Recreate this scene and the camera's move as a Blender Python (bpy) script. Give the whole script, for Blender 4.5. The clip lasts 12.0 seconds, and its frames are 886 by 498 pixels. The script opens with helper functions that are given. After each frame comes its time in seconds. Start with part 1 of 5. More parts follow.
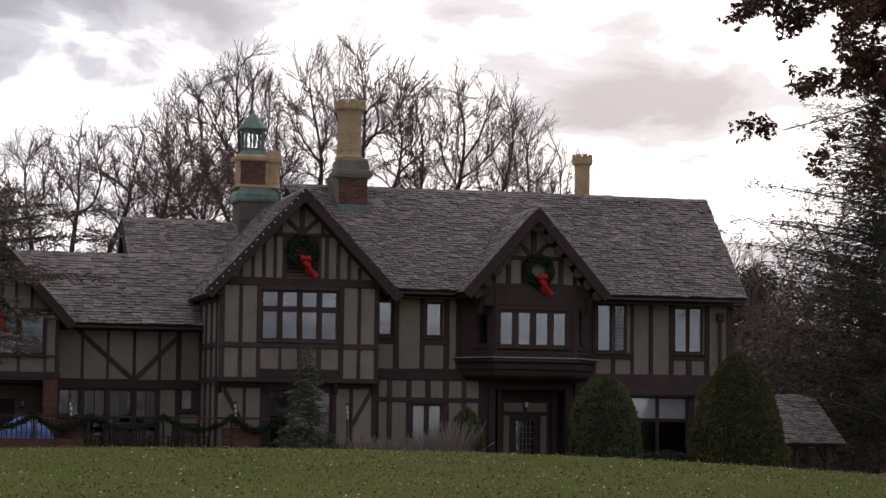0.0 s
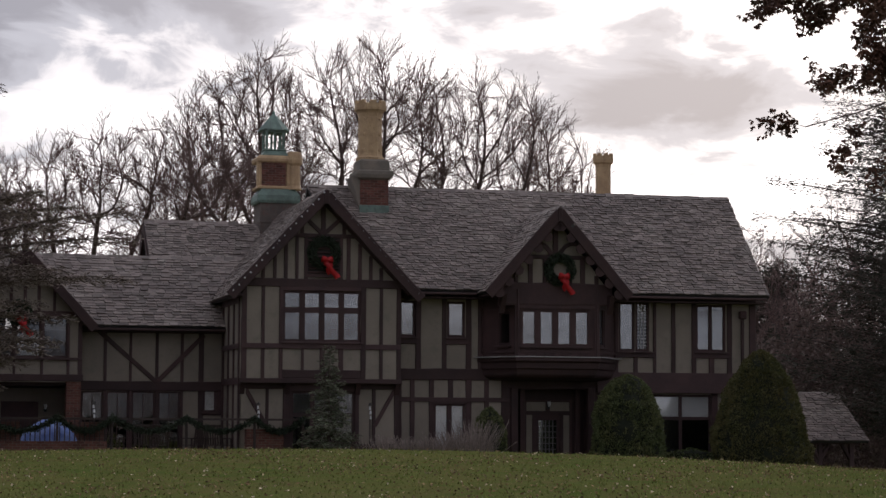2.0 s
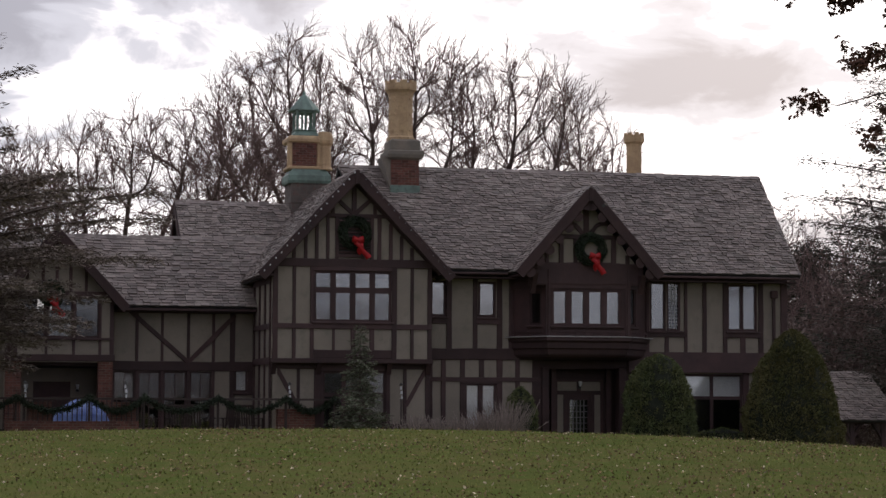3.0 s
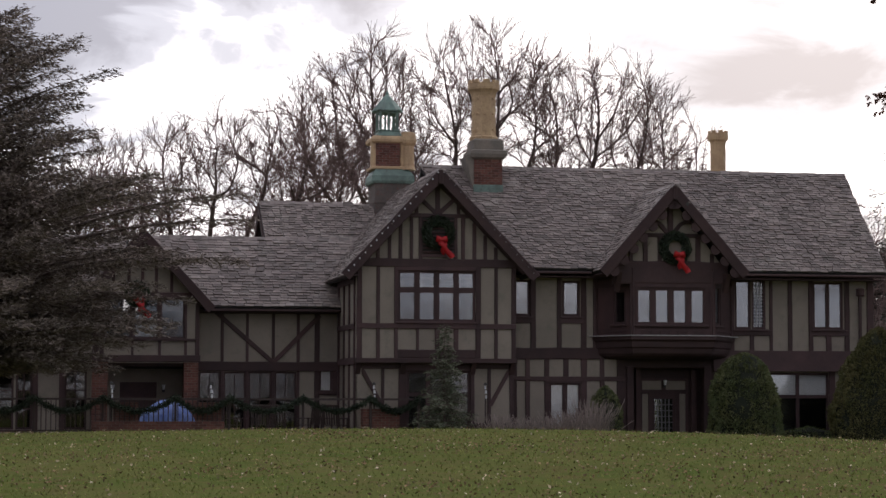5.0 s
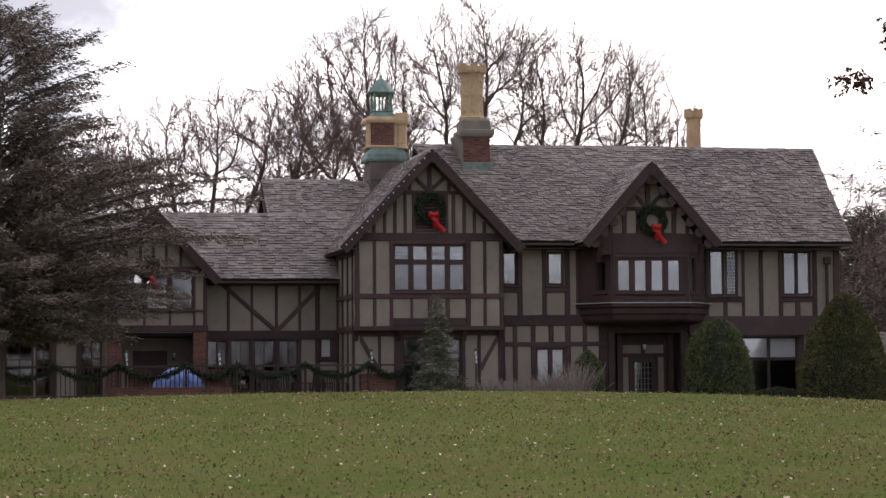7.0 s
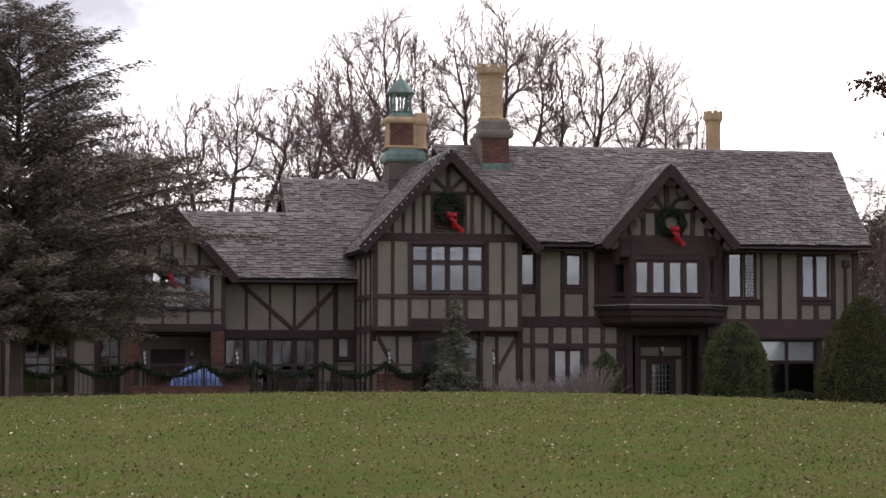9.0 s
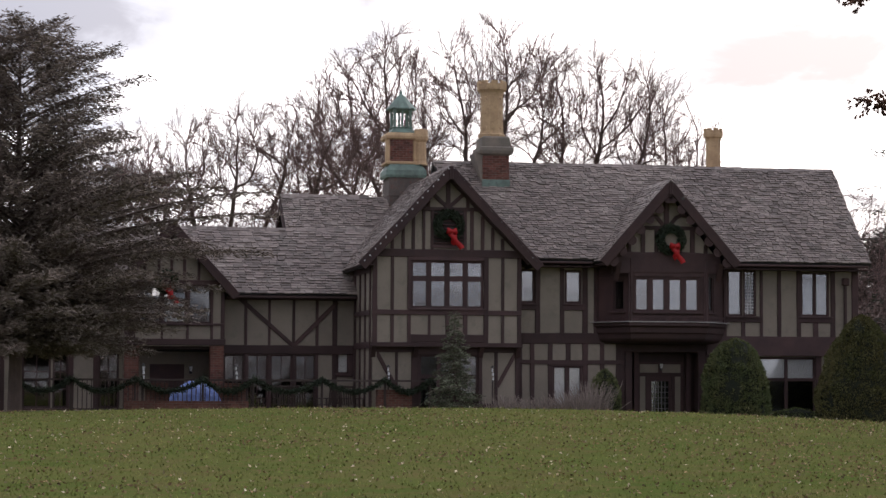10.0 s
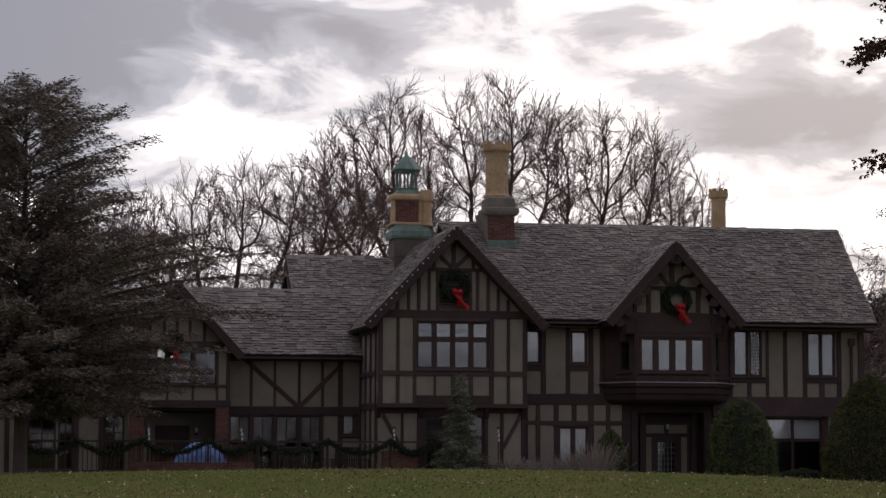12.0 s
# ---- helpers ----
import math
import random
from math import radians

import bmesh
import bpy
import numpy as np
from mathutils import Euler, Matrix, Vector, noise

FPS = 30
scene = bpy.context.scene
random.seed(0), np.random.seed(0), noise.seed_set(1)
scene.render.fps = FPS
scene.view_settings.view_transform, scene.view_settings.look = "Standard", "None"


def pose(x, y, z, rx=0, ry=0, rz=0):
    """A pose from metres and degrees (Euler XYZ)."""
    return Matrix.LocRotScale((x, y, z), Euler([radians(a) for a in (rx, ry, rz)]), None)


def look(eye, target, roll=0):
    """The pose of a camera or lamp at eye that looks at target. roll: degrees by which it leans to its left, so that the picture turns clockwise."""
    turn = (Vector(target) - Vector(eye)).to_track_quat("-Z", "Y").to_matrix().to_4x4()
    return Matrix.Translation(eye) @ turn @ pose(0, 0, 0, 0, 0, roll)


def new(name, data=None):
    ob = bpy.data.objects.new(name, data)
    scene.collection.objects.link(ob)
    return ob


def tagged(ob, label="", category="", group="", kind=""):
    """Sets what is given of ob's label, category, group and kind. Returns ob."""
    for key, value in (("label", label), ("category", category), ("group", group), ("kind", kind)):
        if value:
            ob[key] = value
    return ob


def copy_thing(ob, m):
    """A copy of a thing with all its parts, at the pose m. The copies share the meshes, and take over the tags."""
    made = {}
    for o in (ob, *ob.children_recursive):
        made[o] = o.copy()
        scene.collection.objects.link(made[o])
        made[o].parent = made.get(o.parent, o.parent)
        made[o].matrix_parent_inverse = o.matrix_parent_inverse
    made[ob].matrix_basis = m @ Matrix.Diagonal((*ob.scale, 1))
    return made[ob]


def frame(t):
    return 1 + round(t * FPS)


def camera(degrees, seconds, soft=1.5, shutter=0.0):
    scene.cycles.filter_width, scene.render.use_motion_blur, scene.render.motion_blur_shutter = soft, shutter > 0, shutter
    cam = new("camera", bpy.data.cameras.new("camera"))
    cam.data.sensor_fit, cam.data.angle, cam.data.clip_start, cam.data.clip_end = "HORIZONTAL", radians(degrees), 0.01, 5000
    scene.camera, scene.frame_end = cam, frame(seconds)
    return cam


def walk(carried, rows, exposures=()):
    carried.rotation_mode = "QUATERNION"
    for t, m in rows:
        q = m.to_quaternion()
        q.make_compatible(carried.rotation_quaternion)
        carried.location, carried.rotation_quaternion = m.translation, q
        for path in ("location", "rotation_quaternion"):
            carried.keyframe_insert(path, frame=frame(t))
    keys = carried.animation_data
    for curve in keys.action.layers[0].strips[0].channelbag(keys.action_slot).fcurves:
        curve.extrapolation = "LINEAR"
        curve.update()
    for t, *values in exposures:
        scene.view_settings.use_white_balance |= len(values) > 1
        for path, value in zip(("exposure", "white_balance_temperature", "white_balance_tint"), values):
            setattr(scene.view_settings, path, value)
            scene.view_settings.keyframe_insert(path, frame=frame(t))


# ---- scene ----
import collections
# Camera: a long lens held by hand on the lawn, which backs off once.
EYE = 1.75
cam = camera(22.18, 12.0, soft=1.5)
# seconds, ahead, yaw, pitch, roll
ROWS = [
    (0.0, 4.43, -3.746, 4.470, 0.675),
    (0.5, 4.43, -3.993, 4.791, 0.451),
    (1.0, 4.43, -4.088, 4.925, 0.148),
    (1.5, 4.43, -3.552, 4.624, 0.252),
    (2.0, 4.43, -3.201, 4.463, 0.280),
    (2.5, 4.43, -2.868, 4.315, 0.329),
    (3.0, 4.43, -2.421, 3.950, 0.239),
    (3.5, 4.43, -1.273, 3.918, 0.046),
    (5.5, 4.43, -0.192, 3.935, 0.170),
    (6.0, 4.43, -0.531, 3.385, 0.767),
    (6.1, 4.43, -0.512, 3.545, 0.680),
    (6.2, 4.40, -0.499, 3.660, 0.560),
    (6.3, 2.79, -0.473, 3.520, 0.440),
    (6.4, 0.97, -0.435, 3.200, 0.108),
    (6.5, 0.00, -0.403, 2.781, -0.111),
    (7.0, 0.00, -0.480, 3.038, -0.446),
    (7.2, 0.00, -0.396, 2.803, -0.633),
    (9.0, 0.00, -0.013, 3.054, 0.020),
    (9.5, 0.00, 0.000, 3.309, 0.250),
    (10.0, 0.00, -0.020, 3.462, 0.259),
    (10.5, 0.00, -0.123, 3.681, 0.254),
    (11.0, 0.00, -0.142, 4.341, 0.278),
    (11.5, 0.00, -0.013, 4.732, 0.248),
    (12.0, 0.00, 0.126, 5.001, 0.179),
]
EXPOSURES = [(t, s + 0.08, 6500, 15) for t, s in ((0.0, 0.18), (0.5, 0.08), (1.0, -0.15), (1.5, -0.25), (2.0, -0.02), (2.5, 0.12), (3.0, 0.25), (3.5, 0.35), (5.5, 0.48), (6.0, 0.7), (6.5, 0.82), (7.0, 0.9), (9.0, 0.9), (9.5, 0.85), (10.0, 0.72), (10.5, 0.55), (11.0, 0.28), (11.5, 0.0), (12.0, -0.18))]
walk(cam, [(t, pose(0, y, EYE, 90 + pitch, 0, yaw) @ pose(0, 0, 0, 0, 0, roll)) for t, y, yaw, pitch, roll in ROWS], EXPOSURES)

# ---- world and light: bright broken overcast, brightest low behind the house ----
SUN_ELEV, SUN_AZ = 24.0, 12.0   # degrees above the horizon, degrees to the right of straight ahead
world = bpy.data.worlds.new("sky")
scene.world = world
world.use_nodes = True


class Nodes:
    """Short hand for building node trees."""

    def __init__(self, tree):
        self.tree = tree

    def add(self, kind, ins=None, **props):
        n = self.tree.nodes.new(kind)
        for k, v in props.items():
            setattr(n, k, v)
        for k, v in (ins or {}).items():
            if isinstance(v, bpy.types.NodeSocket):
                self.tree.links.new(v, n.inputs[k])
            else:
                n.inputs[k].default_value = v
        return n

    def ramp(self, fac, stops, mode="LINEAR"):
        n = self.add("ShaderNodeValToRGB", {0: fac})
        n.color_ramp.interpolation = mode
        el = n.color_ramp.elements
        while len(el) < len(stops):
            el.new(0.5)
        for e, (p, c) in zip(el, stops):
            e.position = p
            e.color = (*c, 1) if isinstance(c, tuple) else (c, c, c, 1)
        return n.outputs[0]

    def mix(self, fac, a, b, blend="MIX"):
        n = self.add("ShaderNodeMix", data_type="RGBA", blend_type=blend)
        for i, v in ((0, fac), (6, a), (7, b)):
            if isinstance(v, bpy.types.NodeSocket):
                self.tree.links.new(v, n.inputs[i])
            else:
                n.inputs[i].default_value = (*v, 1) if isinstance(v, tuple) else v
        return n.outputs[2]

    def math(self, op, a, b=0.0, clamp=False):
        n = self.add("ShaderNodeMath", operation=op, use_clamp=clamp)
        for i, v in ((0, a), (1, b)):
            if isinstance(v, bpy.types.NodeSocket):
                self.tree.links.new(v, n.inputs[i])
            else:
                n.inputs[i].default_value = v
        return n.outputs[0]


# banks of cloud: heading and height, half width and half height, how dense (below nought: a bright gap)
CLOUD_BANKS = [((0.06, 0.13), (0.42, 0.20), -0.09), ((0.150, 0.144), (0.085, 0.034), 0.36), ((-0.15, 0.186), (0.19, 0.065), 0.25), ((0.075, 0.182), (0.08, 0.026), 0.11), ((-0.100, 0.138), (0.06, 0.016), -0.10), ((-0.19, 0.140), (0.08, 0.04), 0.20), ((0.01, 0.172), (0.05, 0.02), -0.12), ((0.21, 0.17), (0.05, 0.03), -0.10)]


def build_sky():
    k = Nodes(world.node_tree)
    world.node_tree.nodes.clear()
    co = k.add("ShaderNodeTexCoord").outputs["Generated"]
    sky = k.add("ShaderNodeTexSky", sky_type="NISHITA", sun_disc=False, sun_elevation=radians(SUN_ELEV), sun_rotation=radians(SUN_AZ), air_density=1.0, dust_density=4.0)
    # cloud masses, flattened towards the horizon, and the banks that stand over the house
    flat = k.add("ShaderNodeMapping", {"Vector": co, "Location": (0.20, 0.0, 0.22), "Scale": (1.0, 1.0, 2.6)})
    big = k.add("ShaderNodeTexNoise", {"Vector": flat.outputs[0], "Scale": 7.0, "Detail": 5.0, "Roughness": 0.5, "Distortion": 0.25})
    puff = k.add("ShaderNodeTexNoise", {"Vector": flat.outputs[0], "Scale": 19.0, "Detail": 6.0, "Roughness": 0.55, "Distortion": 0.5})
    thick = k.math("ADD", k.math("MULTIPLY", big.outputs[0], 0.50), k.math("SUBTRACT", k.math("MULTIPLY", puff.outputs[0], 0.75), 0.125))
    for (bx, bz), (rx, rz), amount in CLOUD_BANKS:
        off = k.add("ShaderNodeVectorMath", {0: co, 1: (bx, 0.985, bz)}, operation="SUBTRACT").outputs[0]
        off = k.add("ShaderNodeVectorMath", {0: off, 1: (1 / rx, 1.0, 1 / rz)}, operation="MULTIPLY").outputs[0]
        d = k.add("ShaderNodeVectorMath", {0: off}, operation="LENGTH").outputs["Value"]
        bank = k.ramp(d, [(0.0, 1.0), (1.0, 0.0)], "EASE")
        thick = k.math("ADD", thick, k.math("MULTIPLY", bank, amount))
    clouds = k.ramp(thick, [(0.34, (2.7, 2.68, 2.72)), (0.45, (1.46, 1.48, 1.56)), (0.54, (0.76, 0.83, 0.98)), (0.70, (0.43, 0.485, 0.62))], "EASE")
    # brighter round the hidden sun, dimmer on the other side of the sky
    sun = Vector((math.sin(radians(SUN_AZ)) * math.cos(radians(SUN_ELEV)), math.cos(radians(SUN_AZ)) * math.cos(radians(SUN_ELEV)), math.sin(radians(SUN_ELEV))))
    near = k.add("ShaderNodeVectorMath", {0: co, 1: sun}, operation="DOT_PRODUCT").outputs["Value"]
    side = k.ramp(k.math("ADD", k.math("MULTIPLY", near, 0.5), 0.5), [(0.0, 0.66), (0.55, 0.66), (0.85, 0.85), (1.0, 1.0)])
    cloudy = k.mix(1.0, clouds, side, "MULTIPLY")
    a = k.add("ShaderNodeBackground", {"Color": sky.outputs[0], "Strength": 0.06})
    b = k.add("ShaderNodeBackground", {"Color": cloudy, "Strength": 0.62})
    both = k.add("ShaderNodeMixShader", {0: 0.88, 1: a.outputs[0], 2: b.outputs[0]})
    out = k.add("ShaderNodeOutputWorld", {"Surface": both.outputs[0]})


build_sky()
sun_data = bpy.data.lights.new("sun", "SUN")
sun_data.energy, sun_data.angle, sun_data.color = 0.7, radians(20), (1.0, 0.95, 0.88)
sun_ob = new("sun", sun_data)
sun_ob.matrix_world = look((40 * math.sin(radians(SUN_AZ)), 40 * math.cos(radians(SUN_AZ)) + 60, 40), (0, 60, 40 - 40 * math.tan(radians(SUN_ELEV))))

# ---- materials ----


def material(name, base, vary, rough=0.8, scale=3.0, grain=60.0, bump=0.3, stretch=(1, 1, 1), island=0.0, objvar=0.0, metal=0.0, spec=0.4, dirt=None, dist=0.01):
    """A rough surface: colours base to vary by a broad noise, fine grain, relief, and variation from piece to piece."""
    m = bpy.data.materials.new(name)
    m.use_nodes = True
    t = m.node_tree
    t.nodes.clear()
    k = Nodes(t)
    co = k.add("ShaderNodeTexCoord").outputs["Object"]
    mp = k.add("ShaderNodeMapping", {"Vector": co, "Scale": stretch}).outputs[0]
    broad = k.add("ShaderNodeTexNoise", {"Vector": mp, "Scale": scale, "Detail": 4.0, "Roughness": 0.6}).outputs[0]
    fine = k.add("ShaderNodeTexNoise", {"Vector": mp, "Scale": grain, "Detail": 3.0, "Roughness": 0.65}).outputs[0]
    col = k.mix(k.ramp(broad, [(0.35, 0.0), (0.65, 1.0)]), base, vary)
    if dirt:
        patch = k.add("ShaderNodeTexNoise", {"Vector": mp, "Scale": scale * 3.1, "Detail": 6.0, "Roughness": 0.7}).outputs[0]
        col = k.mix(k.ramp(patch, [(0.52, 0.0), (0.68, 0.8)]), col, dirt)
    val = k.math("MULTIPLY_ADD", fine, 0.5)
    t.nodes[-1].inputs[2].default_value = 0.75
    if island:
        r = k.add("ShaderNodeNewGeometry").outputs["Random Per Island"]
        f = k.math("MULTIPLY_ADD", r, 2 * island)
        t.nodes[-1].inputs[2].default_value = 1 - island
        val = k.math("MULTIPLY", val, f)
    if objvar:
        r = k.add("ShaderNodeObjectInfo").outputs["Random"]
        f = k.math("MULTIPLY_ADD", r, 2 * objvar)
        t.nodes[-1].inputs[2].default_value = 1 - objvar
        val = k.math("MULTIPLY", val, f)
    hsv = k.add("ShaderNodeHueSaturation", {"Color": col, "Value": val})
    bmp = k.add("ShaderNodeBump", {"Strength": bump, "Distance": dist, "Height": fine})
    p = k.add("ShaderNodeBsdfPrincipled", {"Base Color": hsv.outputs[0], "Roughness": rough, "Metallic": metal, "Specular IOR Level": spec, "Normal": bmp.outputs[0]})
    k.add("ShaderNodeOutputMaterial", {"Surface": p.outputs[0]})
    return m


def glass_material(name, gloss, tint, wavy=0.02, rough=0.12):
    """Old window glass: part mirror, part clear."""
    m = bpy.data.materials.new(name)
    m.use_nodes = True
    t = m.node_tree
    t.nodes.clear()
    k = Nodes(t)
    co = k.add("ShaderNodeTexCoord").outputs["Object"]
    n = k.add("ShaderNodeTexNoise", {"Vector": co, "Scale": 2.2, "Detail": 1.0}).outputs[0]
    bmp = k.add("ShaderNodeBump", {"Strength": wavy * 10, "Distance": 0.02, "Height": n})
    g = k.add("ShaderNodeBsdfGlossy", {"Color": (0.95, 0.97, 1.0, 1), "Roughness": rough, "Normal": bmp.outputs[0]})
    c = k.add("ShaderNodeBsdfTransparent", {"Color": (*tint, 1)})
    s = k.add("ShaderNodeMixShader", {0: gloss, 1: c.outputs[0], 2: g.outputs[0]})
    k.add("ShaderNodeOutputMaterial", {"Surface": s.outputs[0]})
    return m


STUCCO = material("stucco", (0.295, 0.250, 0.208), (0.235, 0.200, 0.168), 0.9, 0.7, 40, 0.5, dirt=(0.20, 0.18, 0.145))
TIMBER = material("dark_timber", (0.068, 0.036, 0.036), (0.047, 0.026, 0.027), 0.7, 1.5, 30, 0.5, objvar=0.25)
BARGE = material("barge_board", (0.060, 0.033, 0.032), (0.042, 0.024, 0.025), 0.8, 1.5, 30, 0.4)
SLATE = material("slate", (0.250, 0.205, 0.186), (0.176, 0.142, 0.131), 0.62, 0.5, 18, 0.6, island=0.34, dirt=(0.27, 0.235, 0.21), spec=0.35)
SLATE_ONE = material("slate_single", (0.250, 0.205, 0.186), (0.176, 0.142, 0.131), 0.62, 0.5, 18, 0.6, objvar=0.34, dirt=(0.27, 0.235, 0.21), spec=0.35)
BRICK = material("brick", (0.18, 0.075, 0.055), (0.12, 0.05, 0.042), 0.85, 2.0, 30, 0.5, island=0.3, dirt=(0.10, 0.06, 0.05))
MORTAR = material("mortar", (0.22, 0.18, 0.15), (0.16, 0.13, 0.11), 0.95, 2.0, 40, 0.4)
BUFF = material("buff_terracotta", (0.54, 0.375, 0.22), (0.42, 0.285, 0.17), 0.75, 2.0, 25, 0.4, dirt=(0.34, 0.22, 0.13))
CHIMNEY_STONE = material("sooty_stone", (0.150, 0.122, 0.108), (0.100, 0.085, 0.078), 0.9, 2.5, 14, 0.6, dirt=(0.15, 0.075, 0.06))
STONE = material("grey_stone", (0.24, 0.20, 0.165), (0.17, 0.15, 0.13), 0.85, 2.0, 30, 0.5)
COPPER = material("green_copper", (0.185, 0.275, 0.235), (0.120, 0.165, 0.145), 0.6, 2.5, 20, 0.3, dirt=(0.10, 0.115, 0.10))
LEAD = material("dark_lead", (0.060, 0.056, 0.056), (0.042, 0.040, 0.040), 0.8, 2.0, 20, 0.2)
DULL_LEAD = material("dull_lead", (0.20, 0.19, 0.19), (0.15, 0.145, 0.145), 0.5, 2.0, 20, 0.2)
# dimness of unlit rooms, put into the colour of their surfaces
DARK = material("painted_room_dimness", (0.05, 0.045, 0.042), (0.035, 0.03, 0.03), 0.9, 1.0, 20, 0.1)
PALE_BACKING = material("pale_backing", (0.80, 0.80, 0.80), (0.70, 0.70, 0.71), 0.8, 1.0, 20, 0.1)
GLASS = glass_material("window_glass", 0.22, (0.55, 0.56, 0.58))
PALE_LEAD = material("pale_lead", (0.42, 0.40, 0.40), (0.34, 0.32, 0.32), 0.45, 2.0, 20, 0.2)
GLASS_CLEAR = glass_material("clear_window_glass", 0.20, (0.95, 0.95, 0.95))
GLASS_LOW = glass_material("low_window_glass", 0.11, (0.5, 0.5, 0.5), 0.004, 0.025)
BARK = material("grey_bark", (0.125, 0.090, 0.078), (0.085, 0.062, 0.056), 0.9, 3.0, 30, 0.6)

# ---- building helpers ----


def mesh_part(name, bm, mat, parent=None, label="", category="", kind=""):
    me = bpy.data.meshes.new(name)
    bm.to_mesh(me)
    bm.free()
    me.materials.append(mat)
    ob = new(name, me)
    if parent:
        ob.parent = parent
    return tagged(ob, label, category, "", kind)


def data_part(name, verts, faces, mat, parent=None, label="", category="", kind="", smooth=False):
    me = bpy.data.meshes.new(name)
    me.from_pydata(verts, [], faces)
    if smooth:
        me.polygons.foreach_set("use_smooth", [True] * len(me.polygons))
    me.materials.append(mat)
    ob = new(name, me)
    if parent:
        ob.parent = parent
    return tagged(ob, label, category, "", kind)


def add_box(bm, x0, x1, y0, y1, z0, z1, m=None):
    vs = [bm.verts.new((x, y, z)) for x in (x0, x1) for y in (y0, y1) for z in (z0, z1)]
    for f in ((0, 1, 3, 2), (4, 6, 7, 5), (0, 4, 5, 1), (2, 3, 7, 6), (0, 2, 6, 4), (1, 5, 7, 3)):
        bm.faces.new([vs[i] for i in f])
    if m is not None:
        bmesh.ops.transform(bm, matrix=m, verts=vs)
    return vs


def box_part(name, x0, x1, y0, y1, z0, z1, mat, parent, label="", bevel=0.0):
    bm = bmesh.new()
    add_box(bm, x0, x1, y0, y1, z0, z1)
    if bevel:
        bmesh.ops.bevel(bm, geom=bm.edges[:], offset=bevel, segments=1, affect="EDGES")
    return mesh_part(name, bm, mat, parent, label)


def wall_part(name, u0, u1, w0, w1, v, thick, openings, mat, parent, label="", kind=""):
    """An upright wall in the plane v, with real openings (u0, u1, w0, w1) through it."""
    us = sorted({u0, u1, *[min(max(o[i], u0), u1) for o in openings for i in (0, 1)]})
    ws = sorted({w0, w1, *[min(max(o[i], w0), w1) for o in openings for i in (2, 3)]})
    solid = [[not any(o[0] < (a + b) / 2 < o[1] and o[2] < (c + d) / 2 < o[3] for o in openings) for c, d in zip(ws, ws[1:])] for a, b in zip(us, us[1:])]
    bm = bmesh.new()
    grid = {}

    def vert(i, j, back):
        key = (i, j, back)
        if key not in grid:
            grid[key] = bm.verts.new((us[i], v + (thick if back else 0), ws[j]))
        return grid[key]

    n, m = len(us) - 1, len(ws) - 1
    for i in range(n):
        for j in range(m):
            if not solid[i][j]:
                continue
            bm.faces.new([vert(i, j, 0), vert(i + 1, j, 0), vert(i + 1, j + 1, 0), vert(i, j + 1, 0)])
            bm.faces.new([vert(i, j, 1), vert(i, j + 1, 1), vert(i + 1, j + 1, 1), vert(i + 1, j, 1)])
            for di, dj, a, b in ((-1, 0, (i, j + 1), (i, j)), (1, 0, (i + 1, j), (i + 1, j + 1)), (0, -1, (i, j), (i + 1, j)), (0, 1, (i + 1, j + 1), (i, j + 1))):
                x, y = i + di, j + dj
                if not (0 <= x < n and 0 <= y < m and solid[x][y]):
                    bm.faces.new([vert(*a, 0), vert(*a, 1), vert(*b, 1), vert(*b, 0)])
    bmesh.ops.recalc_face_normals(bm, faces=bm.faces[:])
    return mesh_part(name, bm, mat, parent, label, "", kind)


rng = random.Random(4)


def timber(parent, v, a, b, width, proud=0.045, name="timber", mat=None, depth=0.10):
    """A squared timber on the wall plane v from a to b (u, w), a little uneven along its edges."""
    (u0, w0), (u1, w1) = a, b
    d = Vector((u1 - u0, w1 - w0))
    n = max(2, int(d.length / 0.5))
    side = Vector((-d.y, d.x)).normalized() * width / 2
    verts, faces = [], []
    for i in range(n + 1):
        p = Vector((u0, w0)) + d * (i / n)
        k = 1 + rng.uniform(-0.07, 0.07)
        q = 1 + rng.uniform(-0.07, 0.07)
        z = proud + rng.uniform(-0.006, 0.006)
        for s, vv in ((-k, v + depth), (-k, v - z + 0.012), (-0.86 * k, v - z), (0.86 * q, v - z), (q, v - z + 0.012), (q, v + depth)):
            verts.append((p.x + side.x * s, vv, p.y + side.y * s))
    for i in range(n):
        for j in range(6):
            faces.append((i * 6 + j, i * 6 + (j + 1) % 6, i * 6 + 6 + (j + 1) % 6, i * 6 + 6 + j))
    faces += [tuple(range(6)), tuple(range(n * 6 + 5, n * 6 - 1, -1))]
    return data_part(name, verts, faces, mat or TIMBER, parent)


def pane_mesh(name, x0, x1, z0, z1, y, mat, parent, tilt=0.006):
    a, b = rng.uniform(-tilt, tilt), rng.uniform(-tilt, tilt)
    bm = bmesh.new()
    vs = add_box(bm, x0, x1, y, y + 0.006, z0, z1)
    for q in vs:
        q.co.y += a * (q.co.x - (x0 + x1) / 2) + b * (q.co.z - (z0 + z1) / 2)
    ob = mesh_part(name, bm, mat, parent)
    ob.visible_shadow = False
    return ob


